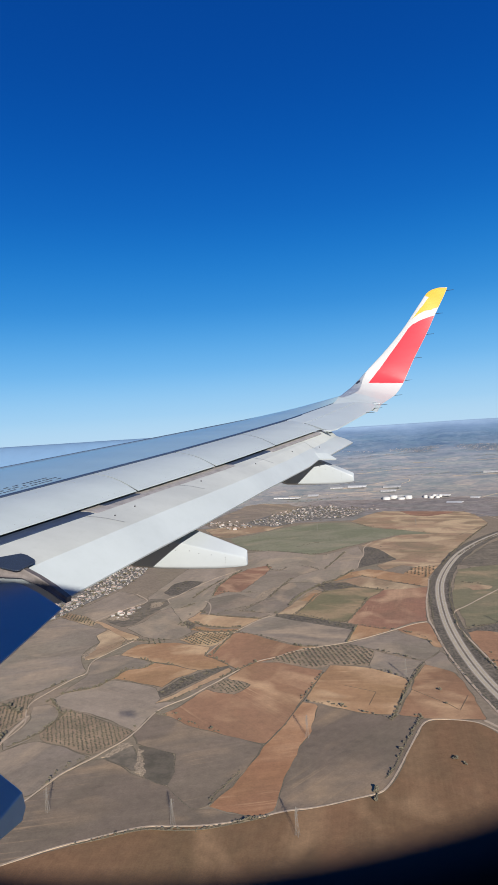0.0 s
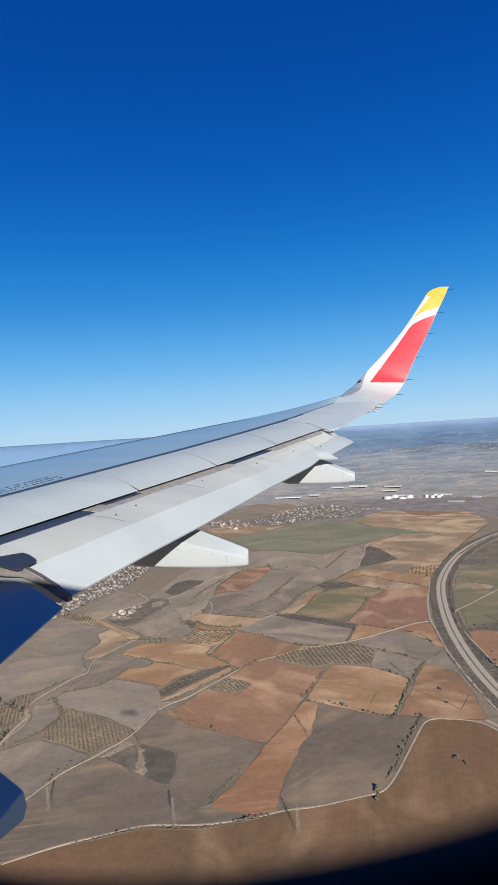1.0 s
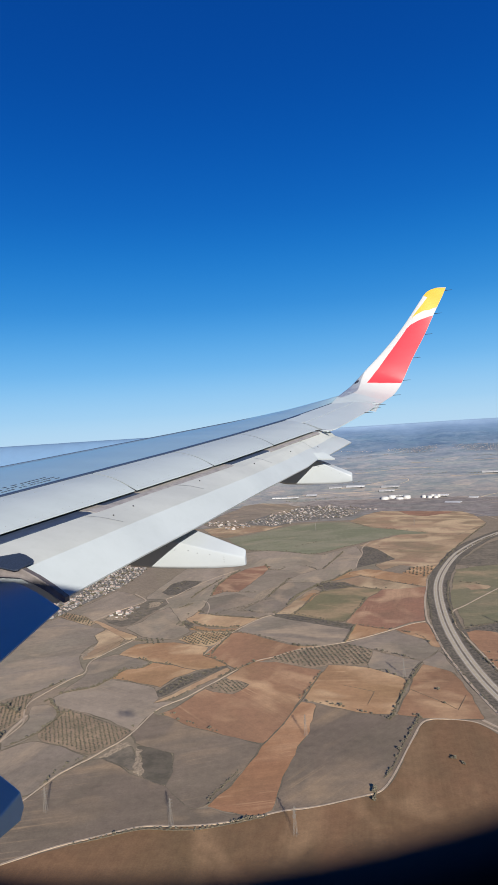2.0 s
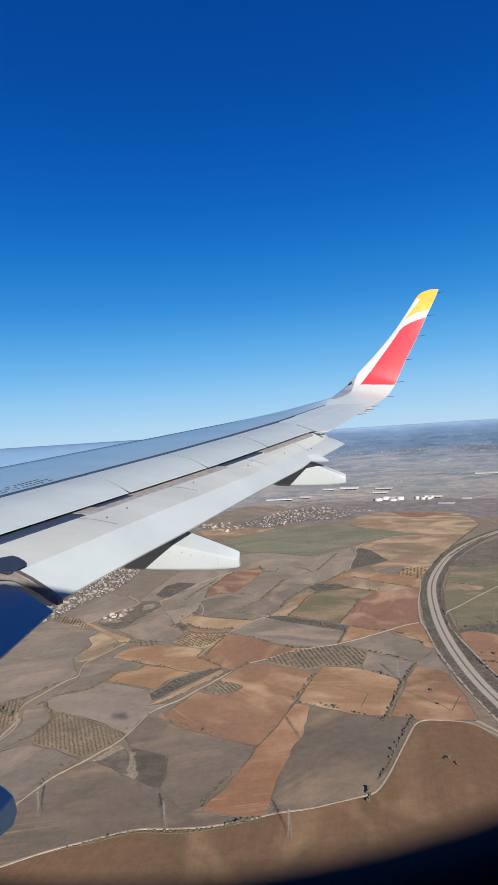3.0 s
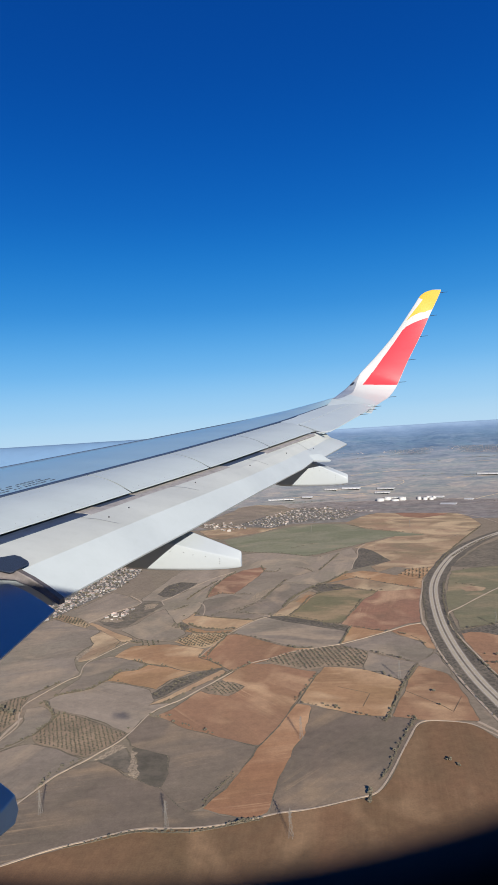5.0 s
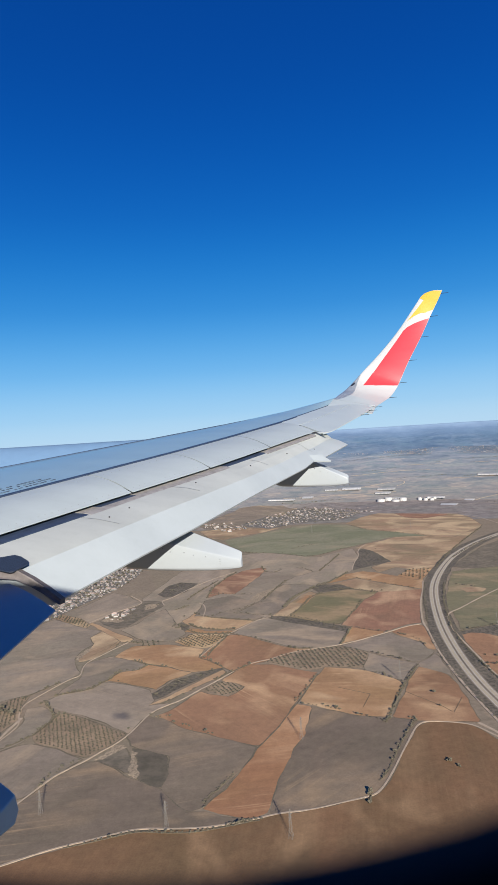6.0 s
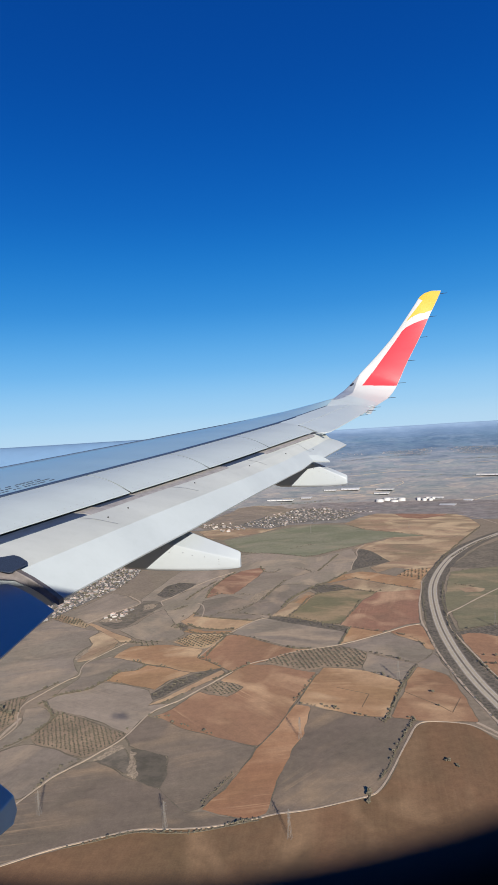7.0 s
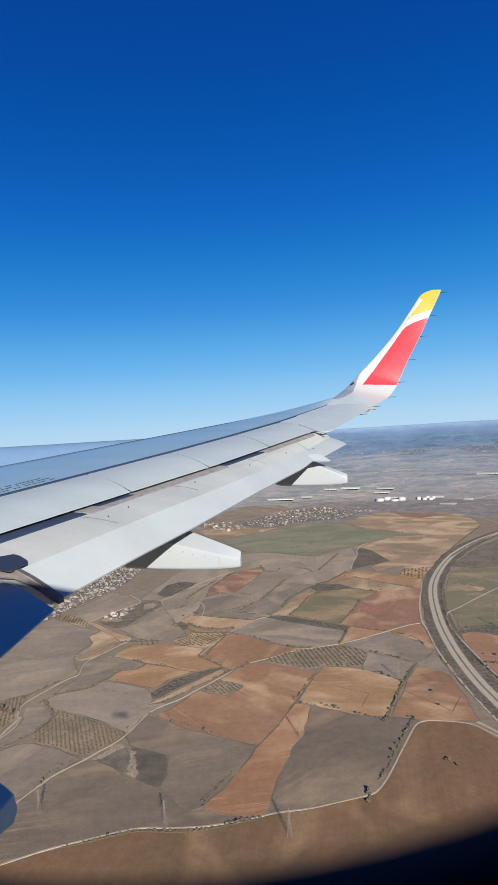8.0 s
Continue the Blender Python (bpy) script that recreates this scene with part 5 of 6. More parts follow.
def window_surround():
    """The cabin liner with its rounded upright opening, close to the eye."""
    n = 128

    def ring(y, grow):
        out = []
        for i in range(n):
            a = math.tau * i / n
            c, s = math.cos(a), math.sin(a)
            out.append((WIN_X + WIN_R * grow * c, y, WIN_Z + WIN_R * grow * s + (WIN_TALL if s > 0 else 0)))
        return out

    rows = [ring(y, grow) for y, grow in ((0.064, 1.35), (0.054, 1.08), (0.047, 1.0), (0.043, 1.02), (0.040, 1.10))]
    for y, half in ((0.040, 0.55), (0.064, 0.55)):
        out = []
        for i in range(n):
            a = math.tau * i / n
            c, s = math.cos(a), math.sin(a)
            m = max(abs(c), abs(s))
            out.append((half * c / m, y, half * 0.8 * s / m))
        rows.append(out)
    rows.append(rows[0])
    v, f = grid(rows, True)
    part("window_surround", fix_normals(mesh_of("window_surround", v, f, LINER, True)), airliner, "dark rounded cabin window surround")


WIN_X, WIN_Z, WIN_R, WIN_TALL = -0.0545, 0.0801, 0.120, 0.09
hull()
window_surround()


# ---- trees ----
def clump(c, r, rng, flat=0.8):
    """A small ragged clump of foliage: a dented 20-sided ball."""
    t = (1 + 5 ** 0.5) / 2
    base = [(-1, t, 0), (1, t, 0), (-1, -t, 0), (1, -t, 0), (0, -1, t), (0, 1, t), (0, -1, -t), (0, 1, -t), (t, 0, -1), (t, 0, 1), (-t, 0, -1), (-t, 0, 1)]
    f = [(0, 11, 5), (0, 5, 1), (0, 1, 7), (0, 7, 10), (0, 10, 11), (1, 5, 9), (5, 11, 4), (11, 10, 2), (10, 7, 6), (7, 1, 8), (3, 9, 4), (3, 4, 2), (3, 2, 6), (3, 6, 8), (3, 8, 9), (4, 9, 5), (2, 4, 11), (6, 2, 10), (8, 6, 7), (9, 8, 1)]
    v = []
    for p in base:
        k = r / 1.9 * rng.uniform(0.65, 1.25)
        v.append((c[0] + p[0] * k, c[1] + p[1] * k, c[2] + p[2] * k * flat))
    return v, f


def tree_kind(name, label, category, leaf, height, spread_r, clumps, seed):
    rng = random.Random(seed)
    top = tagged(new(name), label, category)
    nets = [rod((0, 0, -0.6), (0.1, 0.05, height * 0.42), 0.2 * height / 5, 6, 0.1 * height / 5)]
    for i in range(4):
        a = math.tau * i / 4 + rng.uniform(-0.4, 0.4)
        nets.append(rod((0.05, 0.03, height * 0.3), (spread_r * 0.55 * math.cos(a), spread_r * 0.55 * math.sin(a), height * 0.62), 0.09 * height / 5, 5, 0.03))
    part("trunk", mesh_of("trunk", *merge(nets), BARK), top)
    nets = []
    for i in range(clumps):
        a, d = rng.uniform(0, math.tau), spread_r * 0.75 * math.sqrt(rng.random())
        nets.append(clump((d * math.cos(a), d * math.sin(a), height * rng.uniform(0.42, 0.86) - 0.12 * d), spread_r * rng.uniform(0.28, 0.5), rng))
    part("crown", mesh_of("crown", *merge(nets), leaf), top)
    return top


TREE = [tree_kind("tree", "dark green holm oak at a field edge", "tree", LEAF, 5.5, 3.1, 12, 1),
        tree_kind("tree", "dark green holm oak at a field edge", "tree", LEAF, 4.4, 2.7, 10, 2),
        tree_kind("tree", "low dark green bush along a field edge", "tree", LEAF, 3.2, 2.6, 9, 3)]
OLIVES = [tree_kind("olive_tree", "grey-green olive tree in an orchard row", "olive tree", OLIVE, 4.2, 2.5, 11, 4),
          tree_kind("olive_tree", "grey-green olive tree in an orchard row", "olive tree", OLIVE, 3.8, 2.3, 10, 5)]
placed = set()


counts = {}
loose = {}


def joined(ob, m, key):
    """Adds a thing's mesh to the one that holds all of a kind too many or too far to count."""
    for o in ob.children_recursive:
        me = o.data
        if o.name.startswith("window"):
            continue
        store = loose.setdefault(key, {}).setdefault(me.materials[0].name, ([], []))
        n = len(store[0])
        store[0].extend(m @ v.co for v in me.vertices)
        store[1].extend(tuple(i + n for i in p.vertices) for p in me.polygons)


def plant(kinds, x, y, scale, group=""):
    ob = kinds[random.randrange(len(kinds))]
    kind = ob.name.split(".")[0]
    m = pose(x, y, terrain(x, y) + 0.2, 0, 0, random.uniform(0, 360)) @ Matrix.Scale(scale, 4)
    near = math.hypot(x, y) < (1440 if kind == "tree" else 1515)
    if ob.name in placed and (not near or counts.get(kind, 0) >= 300):
        joined(ob, m, kind)
        return
    if ob.name not in placed:
        placed.add(ob.name)
        ob.matrix_basis = m
    else:
        ob = copy_thing(ob, pose(0, 0, 0))
        ob.matrix_basis = m
    counts[kind] = counts.get(kind, 0) + 1
    if group:
        ob["group"] = group


def hedge(line, gap, size):
    if gap < 8:
        strip("hedge_bank", MARGIN, "weedy brown bank under a row of bushes", line, 0.75 * size, 0.605, wobble=0.45, category="field edge")
    for x, y in steps(line, gap * 0.78):
        if random.random() < 0.86:
            plant(TREE, x + random.gauss(0, 1.6), y + random.gauss(0, 1.6), size / 5 * random.choice((0.6, 0.8, 1.0, 1.15, 1.4)), "field edge trees")


def thicket(corners, count, size):
    xs, ys = [p[0] for p in corners], [p[1] for p in corners]
    while count > 0:
        x, y = random.uniform(min(xs), max(xs)), random.uniform(min(ys), max(ys))
        if inside(x, y, corners):
            plant(TREE, x, y, size * random.uniform(0.5, 1.2), "scrub trees")
            count -= 1


def inside(x, y, poly):
    hit = False
    for (x1, y1), (x2, y2) in zip(poly, poly[1:] + poly[:1]):
        if (y1 > y) != (y2 > y) and x < (x2 - x1) * (y - y1) / (y2 - y1) + x1:
            hit = not hit
    return hit


def grove(corners, gap, turn, size):
    cx, cy = sum(p[0] for p in corners) / len(corners), sum(p[1] for p in corners) / len(corners)
    c, s = math.cos(radians(turn)), math.sin(radians(turn))
    for i in range(-45, 46):
        for j in range(-45, 46):
            x, y = cx + gap * (i * c - j * s), cy + gap * (i * s + j * c)
            if inside(x, y, corners) and random.random() < 0.95:
                plant(OLIVES, x + random.gauss(0, 0.5), y + random.gauss(0, 0.5), size * random.uniform(0.8, 1.15), "olive grove")


# ---- pylons ----
def make_pylon():
    """A lattice mast 30 m high with three pairs of arms."""
    top = tagged(new("pylon"), "galvanised lattice electricity pylon standing in a field", "pylon")
    half = lambda z: 2.1 - 1.45 * min(1, z / 20) - 0.25 * max(0, (z - 20) / 10)
    levels = [0, 4, 8, 11.5, 14.5, 17, 19, 21, 23, 25, 27, 30]
    for sx, sy in ((1, 1), (1, -1), (-1, -1), (-1, 1)):
        rows = [[(sx * half(z) + 0.10 * c, sy * half(z) + 0.10 * s, z - (0.8 if z == 0 else 0)) for c, s in ((1, 0), (0, 1), (-1, 0), (0, -1))] for z in levels]
        part("leg", mesh_of("leg", *grid(rows, True, True), STEEL), top)
    nets = []
    for a, b in zip(levels, levels[1:]):
        for k in range(4):
            c = [(1, 1), (1, -1), (-1, -1), (-1, 1)]
            p, q = c[k], c[(k + 1) % 4]
            nets.append(rod((p[0] * half(a), p[1] * half(a), a), (q[0] * half(b), q[1] * half(b), b), 0.045, 4))
            nets.append(rod((q[0] * half(a), q[1] * half(a), a), (p[0] * half(b), p[1] * half(b), b), 0.045, 4))
    part("bracing", mesh_of("bracing", *merge(nets), STEEL), top)
    for z, reach in ((19.5, 4.5), (23, 5.2), (26.5, 4.2)):
        for s in (-1, 1):
            nets = [rod((s * half(z), w * half(z), z + dz), (s * reach, 0, z + 0.3), 0.07, 4) for w in (-1, 1) for dz in (0, 1.3)]
            nets.append(rod((s * reach, 0, z + 0.3), (s * reach, 0, z - 1.3), 0.08, 5))
            part("cross_arm", mesh_of("cross_arm", *merge(nets), STEEL), top)
    return top


pylons = []


def raise_pylon(x, y):
    m = pose(x, y, terrain(x, y) + 0.3, 0, 0, 65) @ Matrix.Scale(1.08, 4)
    if pylons:
        pylons.append(copy_thing(pylons[0], m))
    else:
        pylons.append(make_pylon())
        pylons[0].matrix_basis = m
    pylons[-1]["group"] = "power line"


hedge([(1350, 4133), (1606, 4053)], 9.4, 4.9)
hedge([(1192, 4331), (1442, 4282), (1672, 4204)], 10.1, 4.6)
hedge([(616, 4510), (1000, 4467), (1219, 4412)], 9.9, 4.5)
hedge([(666, 4367), (970, 4351)], 10.4, 3.9)
hedge([(942, 4245), (1291, 4174)], 10.7, 4.0)
hedge([(187, 4135), (548, 4119), (758, 4092)], 10.5, 4.5)
hedge([(650, 3888), (972, 3825), (1416, 3747)], 10.9, 4.7)
hedge([(534, 4259), (794, 4251)], 9.6, 4.1)
thicket([(456, 1149), (547, 1074), (628, 1058), (526, 792), (460, 742), (419, 777), (399, 878), (414, 946), (528, 915), (548, 948), (510, 1012)], 170, 1.65)
thicket([(740, 1518), (804, 1518), (750, 1374), (706, 1395)], 40, 2.25)
hedge([(-660, 1299), (-562, 1196), (-470, 1106)], 9.0, 6.7)
hedge([(-602, 1348), (-554, 1244), (-520, 1214), (-454, 1158)], 9.0, 6.8)
hedge([(-446, 939), (-456, 1020), (-451, 1084)], 9.0, 6.8)
hedge([(-592, 1011), (-531, 976), (-456, 928)], 9.0, 6.8)
hedge([(544, 1186), (594, 1228), (620, 1190), (612, 1084)], 10.5, 6.0)
hedge([(426, 1282), (477, 1250), (518, 1206)], 10.5, 6.0)
hedge([(531, 1082), (585, 1070)], 10.5, 6.0)

hedge([(-337, 896), (-319, 938), (-307, 960), (-285, 985)], 9, 3.4)
hedge([(-392, 1073), (-383, 1101), (-375, 1130), (-374, 1153), (-357, 1155)], 5, 4.2)
hedge([(-429, 1031), (-409, 1052), (-393, 1075)], 6, 3.6)
hedge([(-406, 1240), (-371, 1253), (-340, 1262), (-327, 1292), (-308, 1319)], 5, 4.0)
hedge([(-422, 1206), (-416, 1220), (-386, 1164), (-376, 1144)], 7, 4.6)
hedge([(-417, 1304), (-450, 1260), (-464, 1236)], 7, 4.0)
hedge([(-345, 1527), (-326, 1548), (-300, 1539), (-269, 1529)], 6, 3.4)
hedge([(-282, 1413), (-246, 1382), (-223, 1375), (-197, 1357)], 7, 4.2)
hedge([(-249, 1373), (-265, 1352), (-300, 1355), (-317, 1308)], 8, 4.2)
hedge([(-316, 1305), (-285, 1291), (-267, 1273)], 10, 3.0)
hedge([(-253, 767), (-235, 771), (-209, 779), (-174, 790), (-155, 790)], 3, 2.5)
hedge([(-154, 789), (-127, 784), (-96, 783), (-78, 786), (-55, 791), (-41, 798), (-16, 799)], 3, 2.8)
hedge([(-50, 793), (-30, 803)], 6, 3.6)
hedge([(-88, 836), (-87, 853), (-76, 870), (-66, 888), (-51, 913)], 3, 2.6)
hedge([(-200, 1123), (-187, 1114), (-167, 1116)], 9, 4.0)
hedge([(-157, 1090), (-134, 1074), (-107, 1054), (-85, 1037)], 11, 4.0)
hedge([(60, 1140), (88, 1126), (98, 1127), (124, 1102)], 10, 3.6)
hedge([(50, 1149), (68, 1179), (86, 1229), (106, 1273)], 8, 3.4)
hedge([(111, 1111), (142, 1091), (167, 1069), (193, 1047)], 11, 4.2)
hedge([(193, 1047), (211, 1089), (230, 1133), (252, 1183), (272, 1221), (305, 1287)], 2.8, 3.2)
hedge([(237, 1059), (243, 1044)], 6, 4.6)
hedge([(237, 1042), (221, 1016), (201, 978), (179, 929), (163, 895), (146, 872)], 7, 3.6)
hedge([(130, 844), (124, 818)], 6, 4.8)
hedge([(198, 1272), (228, 1252), (245, 1231), (259, 1204)], 10, 3.6)
hedge([(229, 1379), (264, 1344), (305, 1297)], 9, 3.6)
hedge([(350, 1423), (351, 1396)], 9, 4.2)
hedge([(174, 1438), (193, 1491), (215, 1556)], 4, 3.8)
hedge([(313, 1491), (340, 1457), (355, 1418)], 10, 3.6)
hedge([(198, 1592), (236, 1674), (284, 1794)], 9, 3.6)
hedge([(218, 1560), (263, 1523), (294, 1504)], 9, 3.2)
hedge([(77, 1679), (114, 1650), (140, 1620), (195, 1588)], 10, 3.2)
hedge([(-180, 1764), (-136, 1716), (-75, 1687), (-13, 1658)], 7, 3.4)
hedge([(-69, 1744), (-23, 1723), (32, 1700), (75, 1679)], 9, 3.4)
hedge([(-183, 1660), (-159, 1626), (-115, 1603), (-64, 1597)], 4, 4.0)
hedge([(-186, 1618), (-162, 1585), (-120, 1572), (-69, 1566)], 5, 3.6)
hedge([(63, 1770), (91, 1854), (124, 1912), (171, 1984)], 4, 4.4)
hedge([(179, 1997), (219, 2032), (262, 2092), (300, 2158)], 5, 4.0)
hedge([(77, 1684), (118, 1780), (146, 1866), (186, 1903)], 6, 3.6)
hedge([(-157, 1923), (-147, 2047), (-107, 2189), (-74, 2260)], 5, 3.6)
hedge([(-215, 1917), (-188, 2007), (-134, 2146)], 6, 3.6)
hedge([(14, 2329), (24, 2240), (57, 2221), (82, 2260)], 6, 3.6)
hedge([(129, 2284), (166, 2244), (189, 2182)], 9, 3.4)
hedge([(94, 2098), (72, 2049), (38, 1955), (10, 1862)], 7, 3.6)
hedge([(-69, 1744), (-30, 1810), (2, 1839)], 9, 3.6)
hedge([(-130, 1726), (-92, 1766), (-54, 1780)], 8, 3.6)
hedge([(-240, 1812), (-215, 1836), (-201, 1857)], 7, 3.6)
hedge([(-157, 1977), (-78, 1950), (-13, 1933)], 9, 3.4)
hedge([(-53, 2630), (103, 2552), (185, 2465), (253, 2489), (329, 2571), (457, 2656)], 9, 3.2)
hedge([(469, 3176), (527, 3038), (630, 2906), (738, 2781)], 9, 3.2)
hedge([(143, 2651), (256, 2732)], 10, 3.2)
hedge([(305, 2071), (351, 2026)], 9, 3.6)
hedge([(377, 1980), (438, 1912), (470, 1876)], 11, 3.6)
hedge([(-138, 1411), (-103, 1373), (-82, 1333)], 9, 4.0)
hedge([(-122, 1412), (-113, 1455), (-82, 1555)], 7, 4.0)
hedge([(-97, 1274), (-63, 1314), (-24, 1353)], 6, 4.0)
hedge([(-133, 1235), (-157, 1206), (-185, 1172)], 9, 3.2)
hedge([(-69, 1561), (-4, 1505), (21, 1476)], 9, 3.6)
hedge([(54, 1446), (76, 1426), (109, 1424)], 6, 4.4)
hedge([(224, 1941), (281, 1926), (344, 1875)], 7, 3.4)
hedge([(210, 2203), (316, 2479)], 6, 3.6)
hedge([(500, 1954), (462, 1825), (429, 1683), (401, 1562)], 8, 2.8)
hedge([(383, 1485), (372, 1392), (367, 1295), (364, 1200), (365, 1112), (368, 1036)], 10, 2.6)
hedge([(555, 1939), (496, 1753), (452, 1551), (432, 1407), (431, 1284), (435, 1180)], 6, 3.2)
hedge([(692, 2295), (813, 2472), (968, 2657)], 7, 3.8)
hedge([(591, 2151), (714, 2399), (868, 2668), (1008, 2899)], 7, 3.8)
hedge([(452, 1480), (509, 1502), (567, 1517)], 7, 3.8)
hedge([(580, 1910), (624, 1869)], 9, 3.4)
for x, y in [(252, 913), (255, 911), (262, 900), (264, 895), (300, 1149), (294, 1093), (453, 1319), (474, 1309), (464, 2536), (283, 2094), (-231, 1075), (-205, 1737), (327, 1880), (357, 1885), (248, 2276), (240, 2436), (663, 2084)]:
    plant(TREE, x, y, 1.1)
grove([(-386, 1076), (-370, 1138), (-360, 1155), (-317, 1126), (-268, 1085), (-233, 1059), (-244, 1033), (-261, 1012), (-282, 989), (-308, 1005), (-337, 1027), (-376, 1047)], 6.6, 18, 0.64)
grove([(2, 1355), (43, 1392), (106, 1417), (170, 1427), (224, 1380), (209, 1324), (196, 1291), (163, 1300), (125, 1310), (89, 1297), (51, 1320)], 9.4, 10, 0.84)
grove([(-204, 1529), (-169, 1577), (-113, 1566), (-88, 1556), (-94, 1523), (-119, 1479), (-133, 1470), (-174, 1490)], 9.5, 35, 0.95)
grove([(-116, 1224), (-91, 1259), (-63, 1251), (-40, 1225), (-52, 1205), (-71, 1190), (-99, 1205)], 7.6, 25, 0.7)
grove([(451, 2062), (493, 2136), (540, 2139), (572, 2138), (536, 2062), (501, 1992), (469, 2024)], 16, 30, 1.2)
grove([(-513, 1182), (-497, 1210), (-477, 1243), (-457, 1248), (-455, 1203), (-442, 1142), (-455, 1100), (-466, 1067)], 6.8, 15, 0.64)
grove([(-572, 1797), (-558, 1828), (-498, 1781), (-454, 1708), (-459, 1689), (-509, 1735)], 9, 5, 0.85)
grove([(-309, 1554), (-261, 1548), (-230, 1521), (-260, 1499), (-289, 1516)], 12, 15, 1.0)
thicket([(-230, 1656), (-207, 1680), (-184, 1650), (-193, 1610), (-216, 1633)], 26, 1.0)
thicket([(-223, 1209), (-204, 1235), (-176, 1282), (-134, 1311), (-89, 1338), (-121, 1296), (-162, 1248), (-194, 1204)], 60, 0.7)
thicket([(14, 1688), (58, 1683), (139, 1615), (208, 1562), (198, 1528), (136, 1582), (56, 1643)], 40, 0.8)
thicket([(162, 1965), (183, 1996), (248, 1986), (279, 1934), (240, 1930), (181, 1917)], 30, 1.0)
thicket([(-307, 2002), (-297, 2103), (-256, 2147), (-204, 2117), (-227, 2038), (-259, 1975)], 22, 0.9)
thicket([(391, 2512), (420, 2552), (445, 2470), (466, 2287), (380, 2235)], 14, 1.0)
thicket([(-377, 1692), (-334, 1734), (-286, 1883), (-331, 1907), (-363, 1812)], 30, 0.7)
raise_pylon(-303, 841)
raise_pylon(-132, 793)
raise_pylon(52, 1005)
raise_pylon(20, 760)
raise_pylon(256, 1221)
raise_pylon(263, 3026)
raise_pylon(719, 3008)
raise_pylon(544, 1495)


# ---- houses, sheds and tanks ----
def make_house(w, d, h, wing_on, seed):
    rng = random.Random(seed)
    top = tagged(new("house"), "pale rendered house with a terracotta roof", "house")
    nets = [box_net(-w / 2, w / 2, -d / 2, d / 2, -1.0, h)]
    if wing_on:
        nets.append(box_net(w / 2 - 0.3, w / 2 + w * 0.45, -d / 2 + 0.5, d * 0.1, -1.0, h * 0.6))
    part("wall", mesh_of("wall", *merge(nets), RENDERED), top)
    e = 0.5

    def roof(x0, x1, y0, y1, z, rise_r):
        k = min(x1 - x0, y1 - y0) / 2
        long_x = (x1 - x0) >= (y1 - y0)
        a = (x0 + k * 0.9, (y0 + y1) / 2, z + rise_r) if long_x else ((x0 + x1) / 2, y0 + k * 0.9, z + rise_r)
        b = (x1 - k * 0.9, (y0 + y1) / 2, z + rise_r) if long_x else ((x0 + x1) / 2, y1 - k * 0.9, z + rise_r)
        v = [(x0, y0, z), (x1, y0, z), (x1, y1, z), (x0, y1, z), a, b, (x0, y0, z - 0.2), (x1, y0, z - 0.2), (x1, y1, z - 0.2), (x0, y1, z - 0.2)]
        f = [(0, 1, 5, 4), (1, 2, 5), (2, 3, 4, 5), (3, 0, 4)] if long_x else [(0, 1, 4), (1, 2, 5, 4), (2, 3, 5), (3, 0, 4, 5)]
        return v, f + [(6, 7, 1, 0), (7, 8, 2, 1), (8, 9, 3, 2), (9, 6, 0, 3), (9, 8, 7, 6)]

    nets = [roof(-w / 2 - e, w / 2 + e, -d / 2 - e, d / 2 + e, h + 0.2, min(w, d) * 0.24)]
    if wing_on:
        nets.append(roof(w / 2 + 0.3, w / 2 + w * 0.45 + e, -d / 2, d * 0.1 + e, h * 0.6 + 0.2, d * 0.12))
    r = part("roof", mesh_of("roof", *merge(nets), TILE), top)
    v, f = box_net(w * 0.2, w * 0.2 + 0.9, -0.4, 0.5, h, h + min(w, d) * 0.24 + 1.0)
    part("chimney", mesh_of("chimney", v, f, RENDERED), r)
    for side in (-1, 1):
        for i in range(3):
            x = -w * 0.3 + w * 0.3 * i
            for z in ([1.0, 3.8] if h > 5 else [1.0]):
                v, f = box_net(x - 0.6, x + 0.6, side * d / 2 - 0.03, side * d / 2 + 0.03, z, z + 1.3)
                part("window", mesh_of("window", v, f, GLASS_DARK), top)
    return top


HOUSES = [make_house(12, 9, 6.0, True, 1), make_house(10, 10, 3.4, False, 2), make_house(15, 8, 5.6, False, 3), make_house(11, 8, 3.2, True, 4)]
built = set()


def settle(corners, count, seed, size_up, group):
    """Houses and garden trees scattered along rough streets over an area."""
    rng = random.Random(seed)
    xs, ys = [p[0] for p in corners], [p[1] for p in corners]
    spots, tries = [], 0
    while len(spots) < count and tries < 20000:
        tries += 1
        x, y = rng.uniform(min(xs), max(xs)), rng.uniform(min(ys), max(ys))
        if not inside(x, y, corners) or any(math.dist((x, y), q) < max(6.7, (12.7 + 12 * size_up) * rng.choice((0.8, 1.0, 1.0, 1.6))) for q in spots):
            continue
        spots.append((x, y))
        for _ in range(0 if size_up < -0.4 else rng.choice((0, 0, 1, 1, 1))):
            a = rng.uniform(0, math.tau)
            plant(TREE, x + rng.uniform(10, 20) * math.cos(a), y + rng.uniform(10, 20) * math.sin(a), 1.5 * rng.uniform(0.6, 1.2), "garden trees")
        ob = HOUSES[rng.randrange(4)]
        m = pose(x, y, terrain(x, y) + 0.2, 0, 0, rng.choice((18, 108, 198, 288)) + rng.gauss(0, 18)) @ Matrix.Scale(1.35 * max(0.32, rng.choice((0.3, 0.4, 0.5, 0.6, 0.85)) + size_up), 4)
        if ob.name in built and counts.get("house", 0) >= 290:
            joined(ob, m, "house")
            continue
        if ob.name in built:
            ob = copy_thing(ob, pose(0, 0, 0))
        else:
            built.add(ob.name)
        counts["house"] = counts.get("house", 0) + 1
        ob.matrix_basis = m
        ob["group"] = group


